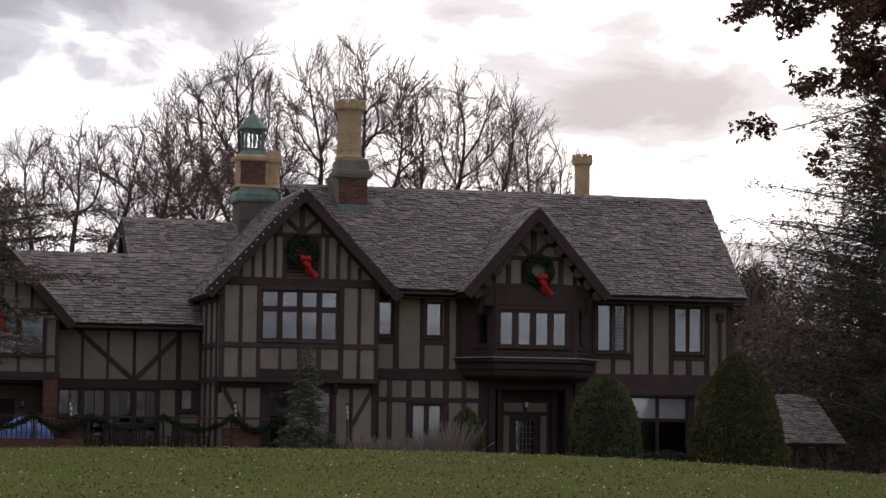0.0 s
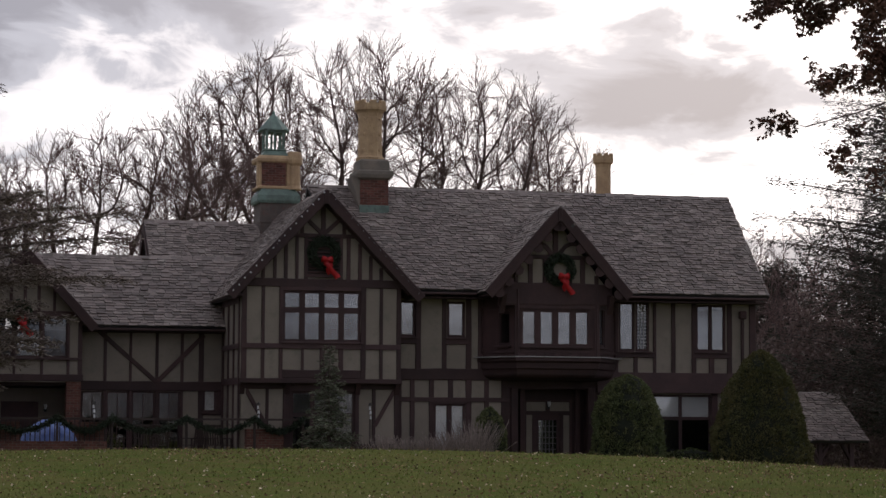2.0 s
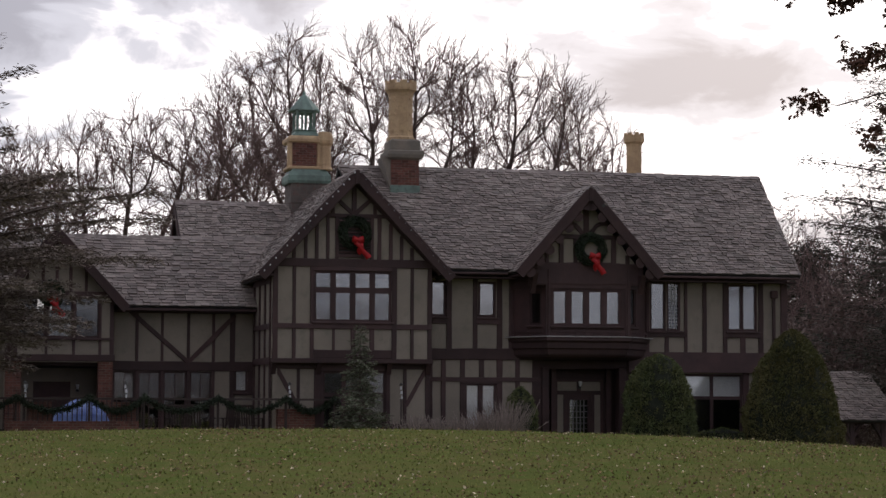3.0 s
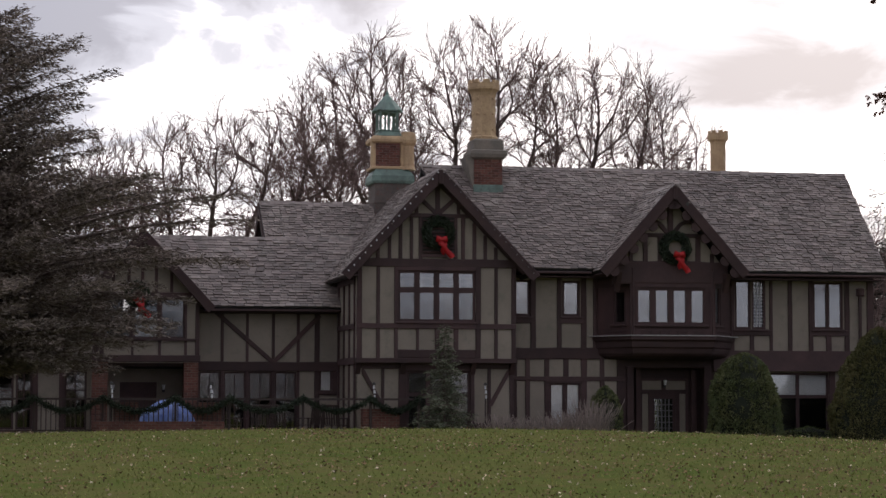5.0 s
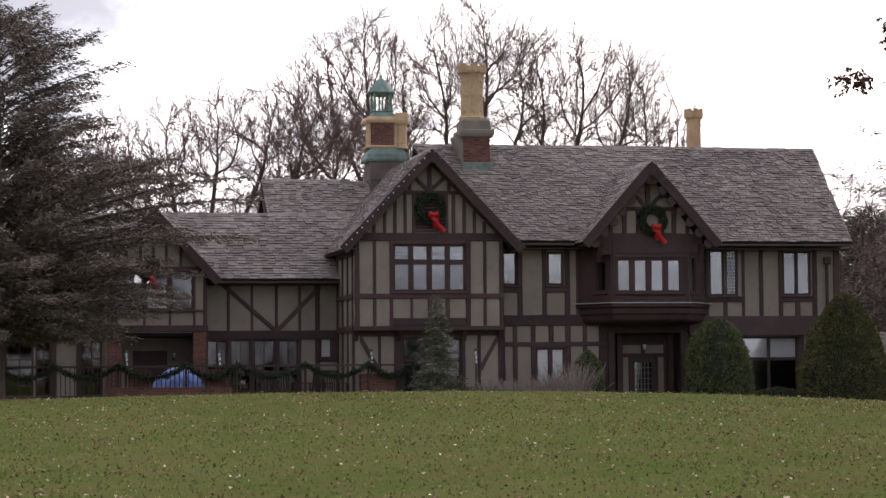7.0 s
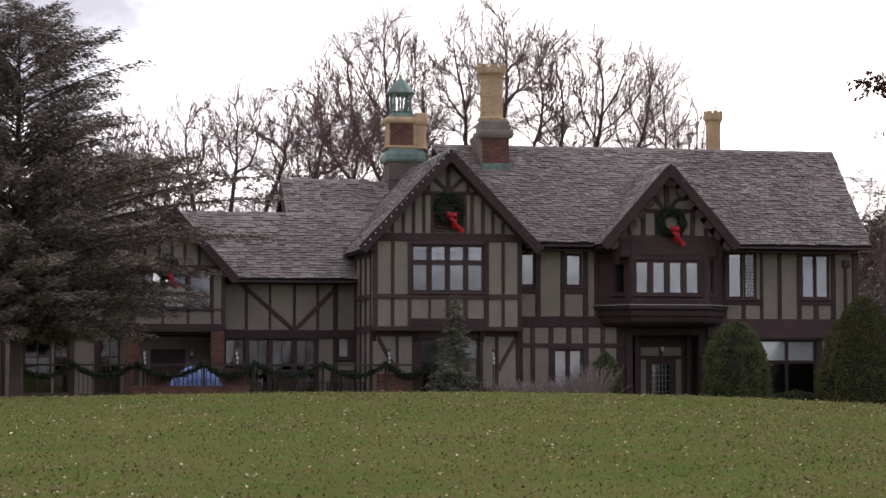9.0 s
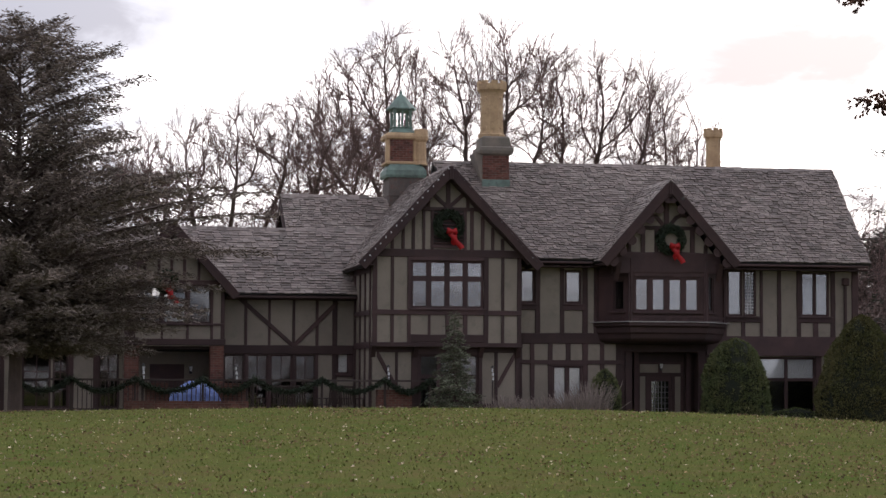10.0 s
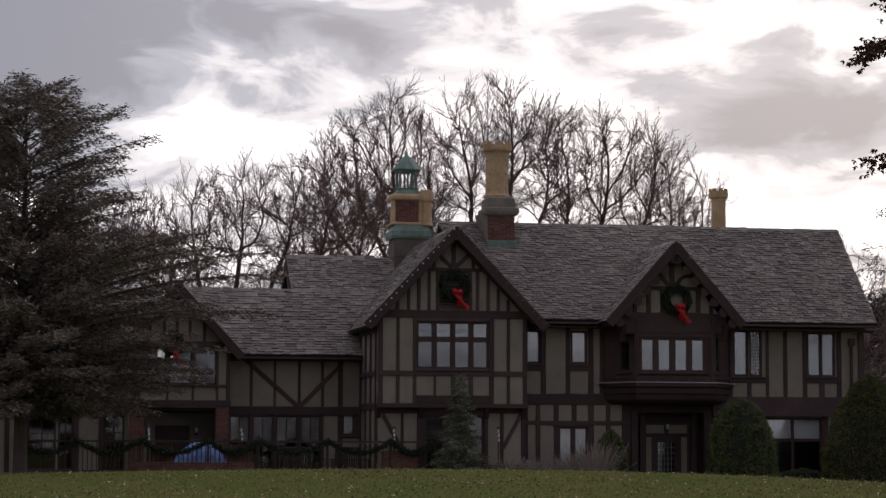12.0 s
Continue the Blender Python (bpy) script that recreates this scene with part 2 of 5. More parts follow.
def window(parent, v, u0, u1, w0, w1, cols=1, rows=(1.0,), glass=None, bar=0.05, frame_w=0.07, leads=0, backing=0.0, name="window", sill=True):
    """A window set in an opening: frame, glazing bars, each pane, a sill, and a pale sheet or a dim space behind."""
    bm = bmesh.new()
    y0, y1 = v + 0.02, v + 0.10
    for x0, x1, z0, z1 in ((u0, u0 + frame_w, w0, w1), (u1 - frame_w, u1, w0, w1), (u0 + frame_w, u1 - frame_w, w0, w0 + frame_w), (u0 + frame_w, u1 - frame_w, w1 - frame_w, w1)):
        add_box(bm, x0, x1, y0, y1, z0, z1)
    win = mesh_part(name, bm, TIMBER, parent)
    iu0, iu1, iw0, iw1 = u0 + frame_w, u1 - frame_w, w0 + frame_w, w1 - frame_w
    cw = (iu1 - iu0 - bar * (cols - 1)) / cols
    rest = iw1 - iw0 - bar * (len(rows) - 1)
    for c in range(cols):
        x0 = iu0 + c * (cw + bar)
        if c:
            box_part("mullion", x0 - bar, x0, y0 + 0.004, y1 - 0.01, iw0, iw1, TIMBER, win)
        z = iw0
        for r, share in enumerate(rows):
            z1 = z + rest * share
            pane_mesh("pane", x0, x0 + cw, z, z1, v + 0.06, glass or GLASS, win)
            if r < len(rows) - 1:
                box_part("transom", x0, x0 + cw, y0 + 0.006, y1 - 0.012, z1, z1 + bar, TIMBER, win)
            if leads:
                lm = bmesh.new()
                nx, nz = leads, max(2, round(leads * (z1 - z) / cw))
                for i in range(1, nx):
                    add_box(lm, x0 + cw * i / nx - 0.013, x0 + cw * i / nx + 0.013, v + 0.048, v + 0.058, z, z1)
                for i in range(1, nz):
                    add_box(lm, x0, x0 + cw, v + 0.049, v + 0.057, z + (z1 - z) * i / nz - 0.011, z + (z1 - z) * i / nz + 0.011)
                mesh_part("lead_lattice", lm, PALE_LEAD, win)
            z = z1 + bar
    if sill:
        box_part("sill", u0 - 0.06, u1 + 0.06, v - 0.09, v + 0.02, w0 - 0.07, w0 - 0.005, TIMBER, win, bevel=0.012)
    # pale sheet close behind the upper part of the glass
    if backing:
        box_part("backing", iu0, iu1, v + 0.075, v + 0.085, iw1 - (iw1 - iw0) * backing, iw1, PALE_BACKING, win, "pale sheet behind the glass")
    return win


def roof_slope(parent, el, er, rr, rl, name="roof", thick=0.10, expose=0.108, width=0.20, flare=0.0, singles=None, seed=1, label=""):
    """One slope of a slate roof from its four corners: a boarded slab, and slates in courses that lap each other."""
    r = random.Random(seed)
    el, er, rr, rl = (Vector(p) for p in (el, er, rr, rl))
    nrm = (er - el).cross(rl - el).normalized()

    def at(s, t):
        p = (el * (1 - s) + er * s) * (1 - t) + (rl * (1 - s) + rr * s) * t
        return p + nrm * (flare * (1 - t) ** 3)

    verts, faces = [], []
    steps = 8
    for i in range(steps + 1):
        for s in (0, 1):
            p = at(s, i / steps)
            verts += [tuple(p), tuple(p - nrm * thick)]
    for i in range(steps):
        a, b = i * 4, i * 4 + 4
        faces += [(a, a + 2, b + 2, b), (a + 1, b + 1, b + 3, a + 3), (a, b, b + 1, a + 1), (a + 2, a + 3, b + 3, b + 2)]
    faces += [(0, 1, 3, 2), (steps * 4, steps * 4 + 2, steps * 4 + 3, steps * 4 + 1)]
    roof = data_part(name, verts, faces, LEAD, parent, label)
    length = ((rl - el).length + (rr - er).length) / 2
    rows = max(2, round(length / expose))
    sv, sf = [], []
    count = 0
    for j in range(rows):
        t0, t1 = (j - 0.12) / rows, min(1.0, (j + 1.25) / rows)
        wid = (at(1, j / rows) - at(0, j / rows)).length
        x = -r.uniform(0, width)
        while x < wid:
            w = width * r.uniform(0.65, 1.35)
            joint = r.uniform(0.004, 0.010)
            a, b = max(0.0, x + joint) / wid, min(wid, x + w - joint) / wid
            x += w
            if b - a < 0.03 / wid:
                continue
            drop = r.uniform(-0.11, 0.06) / rows
            lift, th, skew = r.uniform(0.020, 0.048), r.uniform(0.018, 0.040), r.uniform(-0.05, 0.05) / rows
            e0, e1 = min(0.3 * (b - a), r.uniform(0.004, 0.026) / wid), min(0.3 * (b - a), r.uniform(0.004, 0.026) / wid)
            h0, h1 = r.uniform(0.06, 0.20) / rows, r.uniform(0.06, 0.20) / rows
            lo = t0 + drop
            q = [at(a + e0, lo - skew) + nrm * lift, at(b - e1, lo + skew) + nrm * lift, at(b, lo + h1) + nrm * lift, at(b, t1) + nrm * 0.006, at(a, t1) + nrm * 0.006, at(a, lo + h0) + nrm * lift]
            vv = [tuple(p) for p in q] + [tuple(p + nrm * th) for p in q]
            ff = [(6, 7, 8, 9, 10, 11), (0, 1, 7, 6), (1, 2, 8, 7), (2, 3, 9, 8), (4, 5, 11, 10), (5, 0, 6, 11), (5, 4, 3, 2, 1, 0)]
            if singles and count < 300 and singles[0] < (a + b) / 2 < singles[1] and singles[2] < t0 < singles[3]:
                data_part("slate", vv, ff, SLATE_ONE, roof)
                count += 1
            else:
                n = len(sv)
                sv += vv
                sf += [tuple(n + i for i in f) for f in ff]
    data_part("slating", sv, sf, SLATE, roof, kind="stuff")
    return roof


# ---- ground: one sheet, with a low swell of lawn before the house ----


def swell(x, y):
    top = 1.24 - (0.0014 if x < 0 else 0.0027) * x * x
    top = max(top, 0.35)
    if y < 52:
        t = max(0.0, y + 4) / 56
        return top * (t * t * (3 - 2 * t) * 0.45 + t * 0.55 * min(1, 0.6 + 0.4 * t) if t < 1 else 1) + 0.012 * noise.noise((x * 0.5, y * 0.5, 0))
    t = min(1.0, (y - 52) / 12)
    return top * (1 - t * t * (3 - 2 * t)) + 0.012 * noise.noise((x * 0.5, y * 0.5, 0)) * (1 - t)


def build_ground():
    xs = sorted({-2500, -900, -300, -120, -60, *[i * 0.75 for i in range(-44, 45)], 60, 120, 300, 900, 2500})
    ys = sorted({-2000, -500, -120, -40, *[i * 0.75 for i in range(-12, 94)], 80, 100, 140, 300, 900, 3000})
    verts = [(x, y, swell(x, y) if abs(x) < 61 and -10 < y < 75 else 0.0) for y in ys for x in xs]
    n = len(xs)
    faces = [(j * n + i, j * n + i + 1, j * n + n + i + 1, j * n + n + i) for j in range(len(ys) - 1) for i in range(n - 1)]
    return data_part("ground", verts, faces, LAWN, None, "mown autumn lawn with fallen leaves, a low swell before the house", "lawn", "structure", True)


def lawn_material():
    m = bpy.data.materials.new("lawn")
    m.use_nodes = True
    t = m.node_tree
    t.nodes.clear()
    k = Nodes(t)
    co = k.add("ShaderNodeTexCoord").outputs["Object"]
    a = k.add("ShaderNodeTexNoise", {"Vector": co, "Scale": 0.35, "Detail": 5.0, "Roughness": 0.6}).outputs[0]
    b = k.add("ShaderNodeTexNoise", {"Vector": co, "Scale": 2.4, "Detail": 5.0, "Roughness": 0.65}).outputs[0]
    c = k.add("ShaderNodeTexNoise", {"Vector": co, "Scale": 26.0, "Detail": 3.0, "Roughness": 0.7}).outputs[0]
    green = k.mix(k.ramp(a, [(0.36, 0.0), (0.62, 1.0)]), (0.088, 0.122, 0.031), (0.128, 0.142, 0.045))
    straw = k.mix(k.ramp(b, [(0.47, 0.0), (0.64, 0.8)]), green, (0.165, 0.130, 0.060))
    worn = k.add("ShaderNodeTexNoise", {"Vector": co, "Scale": 0.95, "Detail": 6.0, "Roughness": 0.7, "Distortion": 0.4}).outputs[0]
    straw = k.mix(k.ramp(worn, [(0.48, 0.0), (0.66, 0.75)]), straw, (0.150, 0.110, 0.054))
    fine = k.mix(k.ramp(c, [(0.35, 0.45), (0.65, 0.0)]), straw, (0.058, 0.072, 0.020))
    h = k.math("ADD", k.math("MULTIPLY", b, 0.6), c)
    bmp = k.add("ShaderNodeBump", {"Strength": 0.5, "Distance": 0.04, "Height": h})
    p = k.add("ShaderNodeBsdfPrincipled", {"Base Color": fine, "Roughness": 1.0, "Specular IOR Level": 0.0, "Normal": bmp.outputs[0]})
    k.add("ShaderNodeOutputMaterial", {"Surface": p.outputs[0]})
    return m


LAWN = lawn_material()
build_ground()

# ---- the house ----
house = new("house")
house.matrix_world = Matrix.Translation((2.3708, 71.3, 0.0)) @ Matrix.Rotation(radians(11), 4, "Z")
tagged(house, "long half-timbered house with tan stucco and slate roofs", "house")

# main range: roof slopes
EAVE, RIDGE = 5.74, 9.05
roof_slope(house, (-1.2, -0.55, EAVE), (11.60, -0.55, EAVE), (11.58, 2.8, RIDGE), (-2.2, 2.8, RIDGE), seed=11, label="weathered grey slate roof")
roof_slope(house, (11.60, 6.15, EAVE), (-2.2, 6.15, EAVE), (-2.2, 2.8, RIDGE), (11.58, 2.8, RIDGE), expose=0.4, width=0.6, seed=12)
# front gable
GA, GT = -2.43, 8.50      # its apex
roof_slope(house, (-5.12, 5.5, 5.44), (-5.12, -1.5, 5.44), (GA, -1.5, GT), (GA, 5.5, GT), seed=13)
roof_slope(house, (0.36, -1.5, 5.50), (0.36, 4.5, 5.50), (GA, 4.5, GT), (GA, -1.5, GT), seed=14)
# gable over the oriel
OA, OT = 4.51, 8.15
roof_slope(house, (2.38, 1.6, 5.66), (2.38, -1.8, 5.66), (OA, -1.8, OT), (OA, 2.6, OT), seed=15)
roof_slope(house, (6.66, -1.8, 5.66), (6.66, 1.6, 5.66), (OA, 2.6, OT), (OA, -1.8, OT), seed=16)
# low wing and the range behind it
roof_slope(house, (-9.6, 2.0, 4.64), (-4.4, 2.0, 4.64), (-3.8, 4.6, 6.87), (-10.4, 4.6, 6.87), singles=(0.15, 0.9, -0.1, 0.95), seed=17, expose=0.135, width=0.25)
roof_slope(house, (-3.8, 7.2, 4.64), (-10.4, 7.2, 4.64), (-10.4, 4.6, 6.87), (-3.8, 4.6, 6.87), expose=0.4, width=0.6, seed=27)
roof_slope(house, (-6.75, 4.2, 6.35), (-2.0, 4.2, 6.35), (-2.0, 6.0, 8.12), (-6.82, 6.0, 8.12), seed=18)
roof_slope(house, (-2.0, 7.8, 6.35), (-6.75, 7.8, 6.35), (-6.82, 6.0, 8.12), (-2.0, 6.0, 8.12), expose=0.4, width=0.6, seed=19)
# gabled porch wing
PA, PT = -10.75, 6.80
roof_slope(house, (-12.72, 5.0, 4.60), (-12.72, 1.0, 4.60), (PA, 1.0, PT), (PA, 5.0, PT), seed=20)
roof_slope(house, (-8.78, 1.0, 4.60), (-8.78, 3.6, 4.60), (PA, 4.6, PT), (PA, 1.0, PT), seed=21)
# far wing
roof_slope(house, (-21.0, 2.0, 4.70), (-11.6, 2.0, 4.70), (-11.0, 4.6, 6.87), (-21.0, 4.6, 6.87), seed=22)
roof_slope(house, (-11.0, 7.2, 4.70), (-21.0, 7.2, 4.70), (-21.0, 4.6, 6.87), (-11.0, 4.6, 6.87), expose=0.4, width=0.6, seed=23)


def prism_wall(parent, pts, v, thick, mat, name="gable_wall"):
    """An upright wall of any outline (u, w), thick towards the back."""
    n = len(pts)
    verts = [(u, v, w) for u, w in pts] + [(u, v + thick, w) for u, w in pts]
    faces = [tuple(range(n)), tuple(range(2 * n - 1, n - 1, -1))] + [(i, i + n, (i + 1) % n + n, (i + 1) % n) for i in range(n)]
    return data_part(name, verts, faces, mat, parent)


def bars(v, spans, w0, w1, proud=0.045):
    """Upright timbers, each from its two edges."""
    for a, b in spans:
        timber(house, v, ((a + b) / 2, w0), ((a + b) / 2, w1), b - a, proud, "post")


def rails(v, spans, proud=0.052):
    """Level timbers: (u0, u1, lower edge, upper edge)."""
    for a, b, lo, hi in spans:
        timber(house, v, (a, (lo + hi) / 2), (b, (lo + hi) / 2), hi - lo, proud, "rail")


def bricks(parent, x0, x1, y0, y1, z0, z1, name="brickwork", seed=3, left=True):
    """Courses of single bricks on a mortar core, on the sides that face the lawn."""
    r = random.Random(seed)
    core = box_part(name, x0 + 0.012, x1 - 0.012, y0 + 0.012, y1 - 0.012, z0, z1, MORTAR, parent)
    bm = bmesh.new()
    rows = max(1, round((z1 - z0) / 0.075))
    h = (z1 - z0) / rows
    for j in range(rows):
        z = z0 + j * h
        for axis in ((0, 1) if left else (0,)):
            a0, a1 = ((x0, x1), (y0, y1))[axis]
            x = a0 - (0.11 if j % 2 else 0.0)
            while x < a1 - 0.01:
                p, q = max(x, a0) + 0.005, min(x + 0.215, a1) - 0.005
                x += 0.22
                if q - p < 0.02:
                    continue
                o = r.uniform(-0.004, 0.004)
                if axis == 0:
                    add_box(bm, p, q, y0 + o, y0 + 0.05, z + 0.005, z + h - 0.005)
                else:
                    for side in (x0, x1):
                        add_box(bm, side + o - (0 if side == x0 else 0.05), side + o + (0.05 if side == x0 else 0), p, q, z + 0.005, z + h - 0.005)
    mesh_part("brick_facing", bm, BRICK, core, kind="stuff")
    return core


# ---- front gable ----
V1 = -1.0
wall_part("wall", -4.79, -0.10, 2.94, 5.84, V1, 0.25, [(-3.59, -1.30, 4.14, 5.61)], STUCCO, house)
window(house, V1, -3.59, -1.30, 4.14, 5.61, 4, (0.655, 0.345), bar=0.165)
bars(V1, [(-4.79, -4.64), (-4.22, -4.12), (-3.70, -3.59), (-1.30, -1.15), (-0.74, -0.64), (-0.23, -0.10)], 3.0, 5.8)
bars(V1, [(-3.05, -2.97), (-2.50, -2.36), (-1.95, -1.81)], 3.3, 4.0, 0.04)
rails(V1, [(-4.85, -0.04, 5.72, 5.96), (-4.79, -0.10, 3.93, 4.08), (-4.83, -0.06, 2.94, 3.08), (-3.59, -1.30, 3.08, 3.33), (-3.6, -1.3, 5.61, 5.73)])
prism_wall(house, [(-4.66, 5.84), (-0.20, 5.84), (-2.43, 8.26)], V1 + 0.004, 0.2, STUCCO)


def rake(u, apex_u, apex_w, slope):
    return apex_w - slope * abs(u - apex_u)


S1 = (8.26 - 5.84) / 2.23
for a, b in [(-4.23, -4.13), (-3.89, -3.79), (-3.57, -3.47), (-3.24, -3.15), (-2.98, -2.88), (-1.94, -1.84), (-1.73, -1.62), (-1.39, -1.28), (-1.06, -0.96), (-0.75, -0.64)]:
    m = (a + b) / 2
    top = min(rake(m, GA, 8.20, S1), 7.2)
    timber(house, V1, (m, 5.9), (m, top), b - a, 0.045, "stud")
rails(V1, [(-3.4, -1.46, 7.16, 7.27), (-2.9, -1.92, 6.0, 6.10)])
timber(house, V1, (GA, 7.2), (GA, 8.15), 0.14, 0.05, "king_post")
timber(house, V1, (-2.43, 7.25), (-2.95, 7.72), 0.12, 0.045, "brace")
timber(house, V1, (-2.43, 7.25), (-1.91, 7.72), 0.12, 0.045, "brace")
timber(house, V1, (-3.05, 7.25), (-3.05, 7.55), 0.10, 0.045, "stud")
timber(house, V1, (-1.81, 7.25), (-1.81, 7.55), 0.10, 0.045, "stud")
# solid panel coloured dark for the dim space behind the slats
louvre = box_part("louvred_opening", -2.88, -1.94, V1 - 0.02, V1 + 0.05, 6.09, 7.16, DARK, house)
for i in range(9):
    bm = bmesh.new()
    add_box(bm, -2.86, -1.96, -0.05, 0.02, -0.012, 0.012, pose(0, V1 - 0.03, 6.16 + i * 0.115, 35))
    mesh_part("slat", bm, TIMBER, louvre)
for (u0, w0), (u1, w1) in (((-5.20, 5.40), (GA, 8.36)), ((0.40, 5.40), (GA, 8.36))):
    timber(house, -1.46, (u0, w0), (u1, w1), 0.30, 0.045, "barge_board", BARGE, 0.02)
    timber(house, -1.0, (u0 * 0.92 + GA * 0.08, w0 + 0.17), (u1, w1 - 0.12), 0.16, 0.05, "rafter", BARGE, 0.05)
box_part("soffit", -5.12, -4.79, -1.44, 5.0, 5.42, 5.46, TIMBER, house)
# finial at the apex
timber(house, -1.47, (GA, 8.10), (GA, 8.50), 0.13, 0.07, "finial", BARGE, 0.05)
# side of the gable, towards the low wing
bm = bmesh.new()
add_box(bm, -4.784, -4.60, V1 + 0.25, 2.5, 0.0, 5.5)
mesh_part("wall", bm, STUCCO, house)
for v0, v1 in ((-0.75, -0.60), (0.25, 0.38), (1.25, 1.38), (2.25, 2.45)):
    box_part("post", -4.83, -4.74, v0, v1, 0.0, 5.4, TIMBER, house)
for z0, z1 in ((2.90, 3.10), (3.93, 4.08), (5.25, 5.42)):
    box_part("rail", -4.835, -4.74, -0.75, 2.45, z0, z1, TIMBER, house)
# lower storey, set back under the jetty
V2 = -0.7
wall_part("wall", -4.79, -0.10, 0.0, 2.94, V2, 0.25, [(-3.27, -1.39, 1.0, 2.72)], STUCCO, house)
window(house, V2, -3.27, -1.39, 1.0, 2.72, 3, (0.62, 0.38), bar=0.12, glass=GLASS)
bars(V2, [(-4.79, -4.60), (-4.02, -3.93), (-3.52, -3.27), (-1.39, -1.27), (-0.88, -0.78), (-0.22, -0.10)], 0.0, 2.9)
rails(V2, [(-4.79, -0.1, 2.78, 2.95), (-4.79, -3.3, 1.05, 1.2), (-1.4, -0.1, 1.05, 1.2), (-3.5, -1.27, 2.70, 2.95)])
timber(house, V2, (-4.60, 2.78), (-4.00, 1.72), 0.12, 0.05, "brace")
timber(house, V2, (-0.20, 2.78), (-0.80, 1.72), 0.12, 0.05, "brace")
for u in (-4.72, -3.4, -1.33, -0.16):
    bm = bmesh.new()
    add_box(bm, u - 0.07, u + 0.07, V1 + 0.02, V2, 2.62, 2.93)
    bmesh.ops.translate(bm, verts=[q for q in bm.verts if q.co.z < 2.7 and q.co.y < V1 + 0.1], vec=(0, 0.22, 0))
    mesh_part("bracket", bm, TIMBER, house)
bricks(house, -4.62, -3.55, -1.10, -0.72, 0.0, 1.62, seed=31)

# ---- main range, upper and lower storey ----
OPEN = [(0.09, 0.58, 4.37, 5.44), (1.55, 2.10, 4.37, 5.43), (1.15, 2.12, 0.95, 2.40), (6.92, 7.44, 4.03, 5.52), (7.46, 7.90, 4.03, 5.52), (9.41, 10.38, 4.04, 5.48), (7.92, 9.90, 0.90, 2.72), (3.50, 6.10, 0.0, 2.90), (2.75, 6.55, 3.6, 5.7)]
wall_part("wall", -0.08, 11.35, 0.0, 5.70, 0.0, 0.25, OPEN, STUCCO, house)
window(house, 0, 0.09, 0.58, 4.37, 5.44)
window(house, 0, 1.55, 2.10, 4.37, 5.43)
window(house, 0, 1.15, 2.12, 0.95, 2.40, 2, bar=0.15, glass=GLASS_CLEAR, backing=1.0)
window(house, 0, 6.92, 7.44, 4.03, 5.52, 1)
window(house, 0, 7.46, 7.90, 4.03, 5.52, 1, leads=3, glass=GLASS_LOW)
window(house, 0, 9.41, 10.38, 4.04, 5.48, 2, bar=0.11)
window(house, 0, 7.92, 9.90, 0.90, 2.72, 2, (0.62, 0.38), bar=0.10, glass=GLASS_CLEAR, backing=0.37)
bars(0, [(-0.08, 0.09), (0.58, 0.74), (1.39, 1.53), (2.12, 2.29), (2.50, 2.66)], 3.2, 5.68)
bars(0, [(6.72, 6.90), (8.02, 8.12), (8.61, 8.74), (9.27, 9.41), (10.42, 10.58), (11.15, 11.36)], 3.2, 5.68)
bars(0, [(7.39, 7.53), (9.83, 10.0)], 3.3, 3.9)
bars(0, [(-0.08, 0.16), (0.42, 0.56), (1.0, 1.15), (2.12, 2.30), (2.70, 2.84), (3.22, 3.50)], 0.0, 3.15)
bars(0, [(1.58, 1.74)], 2.5, 3.15)
bars(0, [(6.10, 6.35), (7.0, 7.15), (7.75, 7.92), (9.90, 10.1), (10.6, 10.75), (11.15, 11.36)], 0.0, 2.8)
rails(0, [(3.42, 6.2, 2.84, 3.3), (-0.1, 2.66, 5.58, 5.72), (6.7, 11.36, 5.54, 5.72), (0.0, 0.6, 4.15, 4.36), (1.5, 2.2, 4.15, 4.36), (-0.1, 3.4, 3.09, 3.43), (-0.1, 3.5, 2.45, 2.58), (1.0, 2.2, 2.38, 2.46), (6.7, 8.1, 3.83, 4.0), (9.3, 10.55, 3.83, 4.02)])
bm = bmesh.new()
add_box(bm, 6.2, 11.37, -0.16, 0.02, 2.76, 3.38)
bmesh.ops.translate(bm, verts=[q for q in bm.verts if q.co.z > 3 and q.co.y < -0.1], vec=(0, 0.08, 0))
mesh_part("hood", bm, TIMBER, house, "dark boarded hood over the lower windows")
# gutter and downpipe, end wall, back wall
box_part("gutter", 0.4, 2.3, -0.65, -0.56, 5.60, 5.67, TIMBER, house, bevel=0.015)
box_part("gutter", 6.7, 11.5, -0.65, -0.56, 5.60, 5.67, TIMBER, house, bevel=0.015)
box_part("downpipe", 10.86, 10.94, -0.12, -0.04, 0.0, 5.1, TIMBER, house)
box_part("rainwater_head", 10.78, 11.02, -0.18, -0.04, 5.05, 5.3, TIMBER, house, bevel=0.03)
box_part("soffit", -0.1, 11.5, -0.52, 0.0, 5.50, 5.54, TIMBER, house)
for x0, x1, y0, y1, z1 in ((11.10, 11.345, 0.25, 5.9, 5.7), (-4.6, 11.1, 5.65, 5.9, 5.7)):
    box_part("wall", x0, x1, y0, y1, 0.0, z1, STUCCO, house)
bm = bmesh.new()
vs = [bm.verts.new(p) for p in ((11.11, 0.0, 5.7), (11.11, 5.6, 5.7), (11.11, 2.8, 8.85), (11.34, 0.0, 5.7), (11.34, 5.6, 5.7), (11.34, 2.8, 8.85))]
for f in ((0, 1, 2), (3, 5, 4), (0, 3, 4, 1), (1, 4, 5, 2), (2, 5, 3, 0)):
    bm.faces.new([vs[i] for i in f])
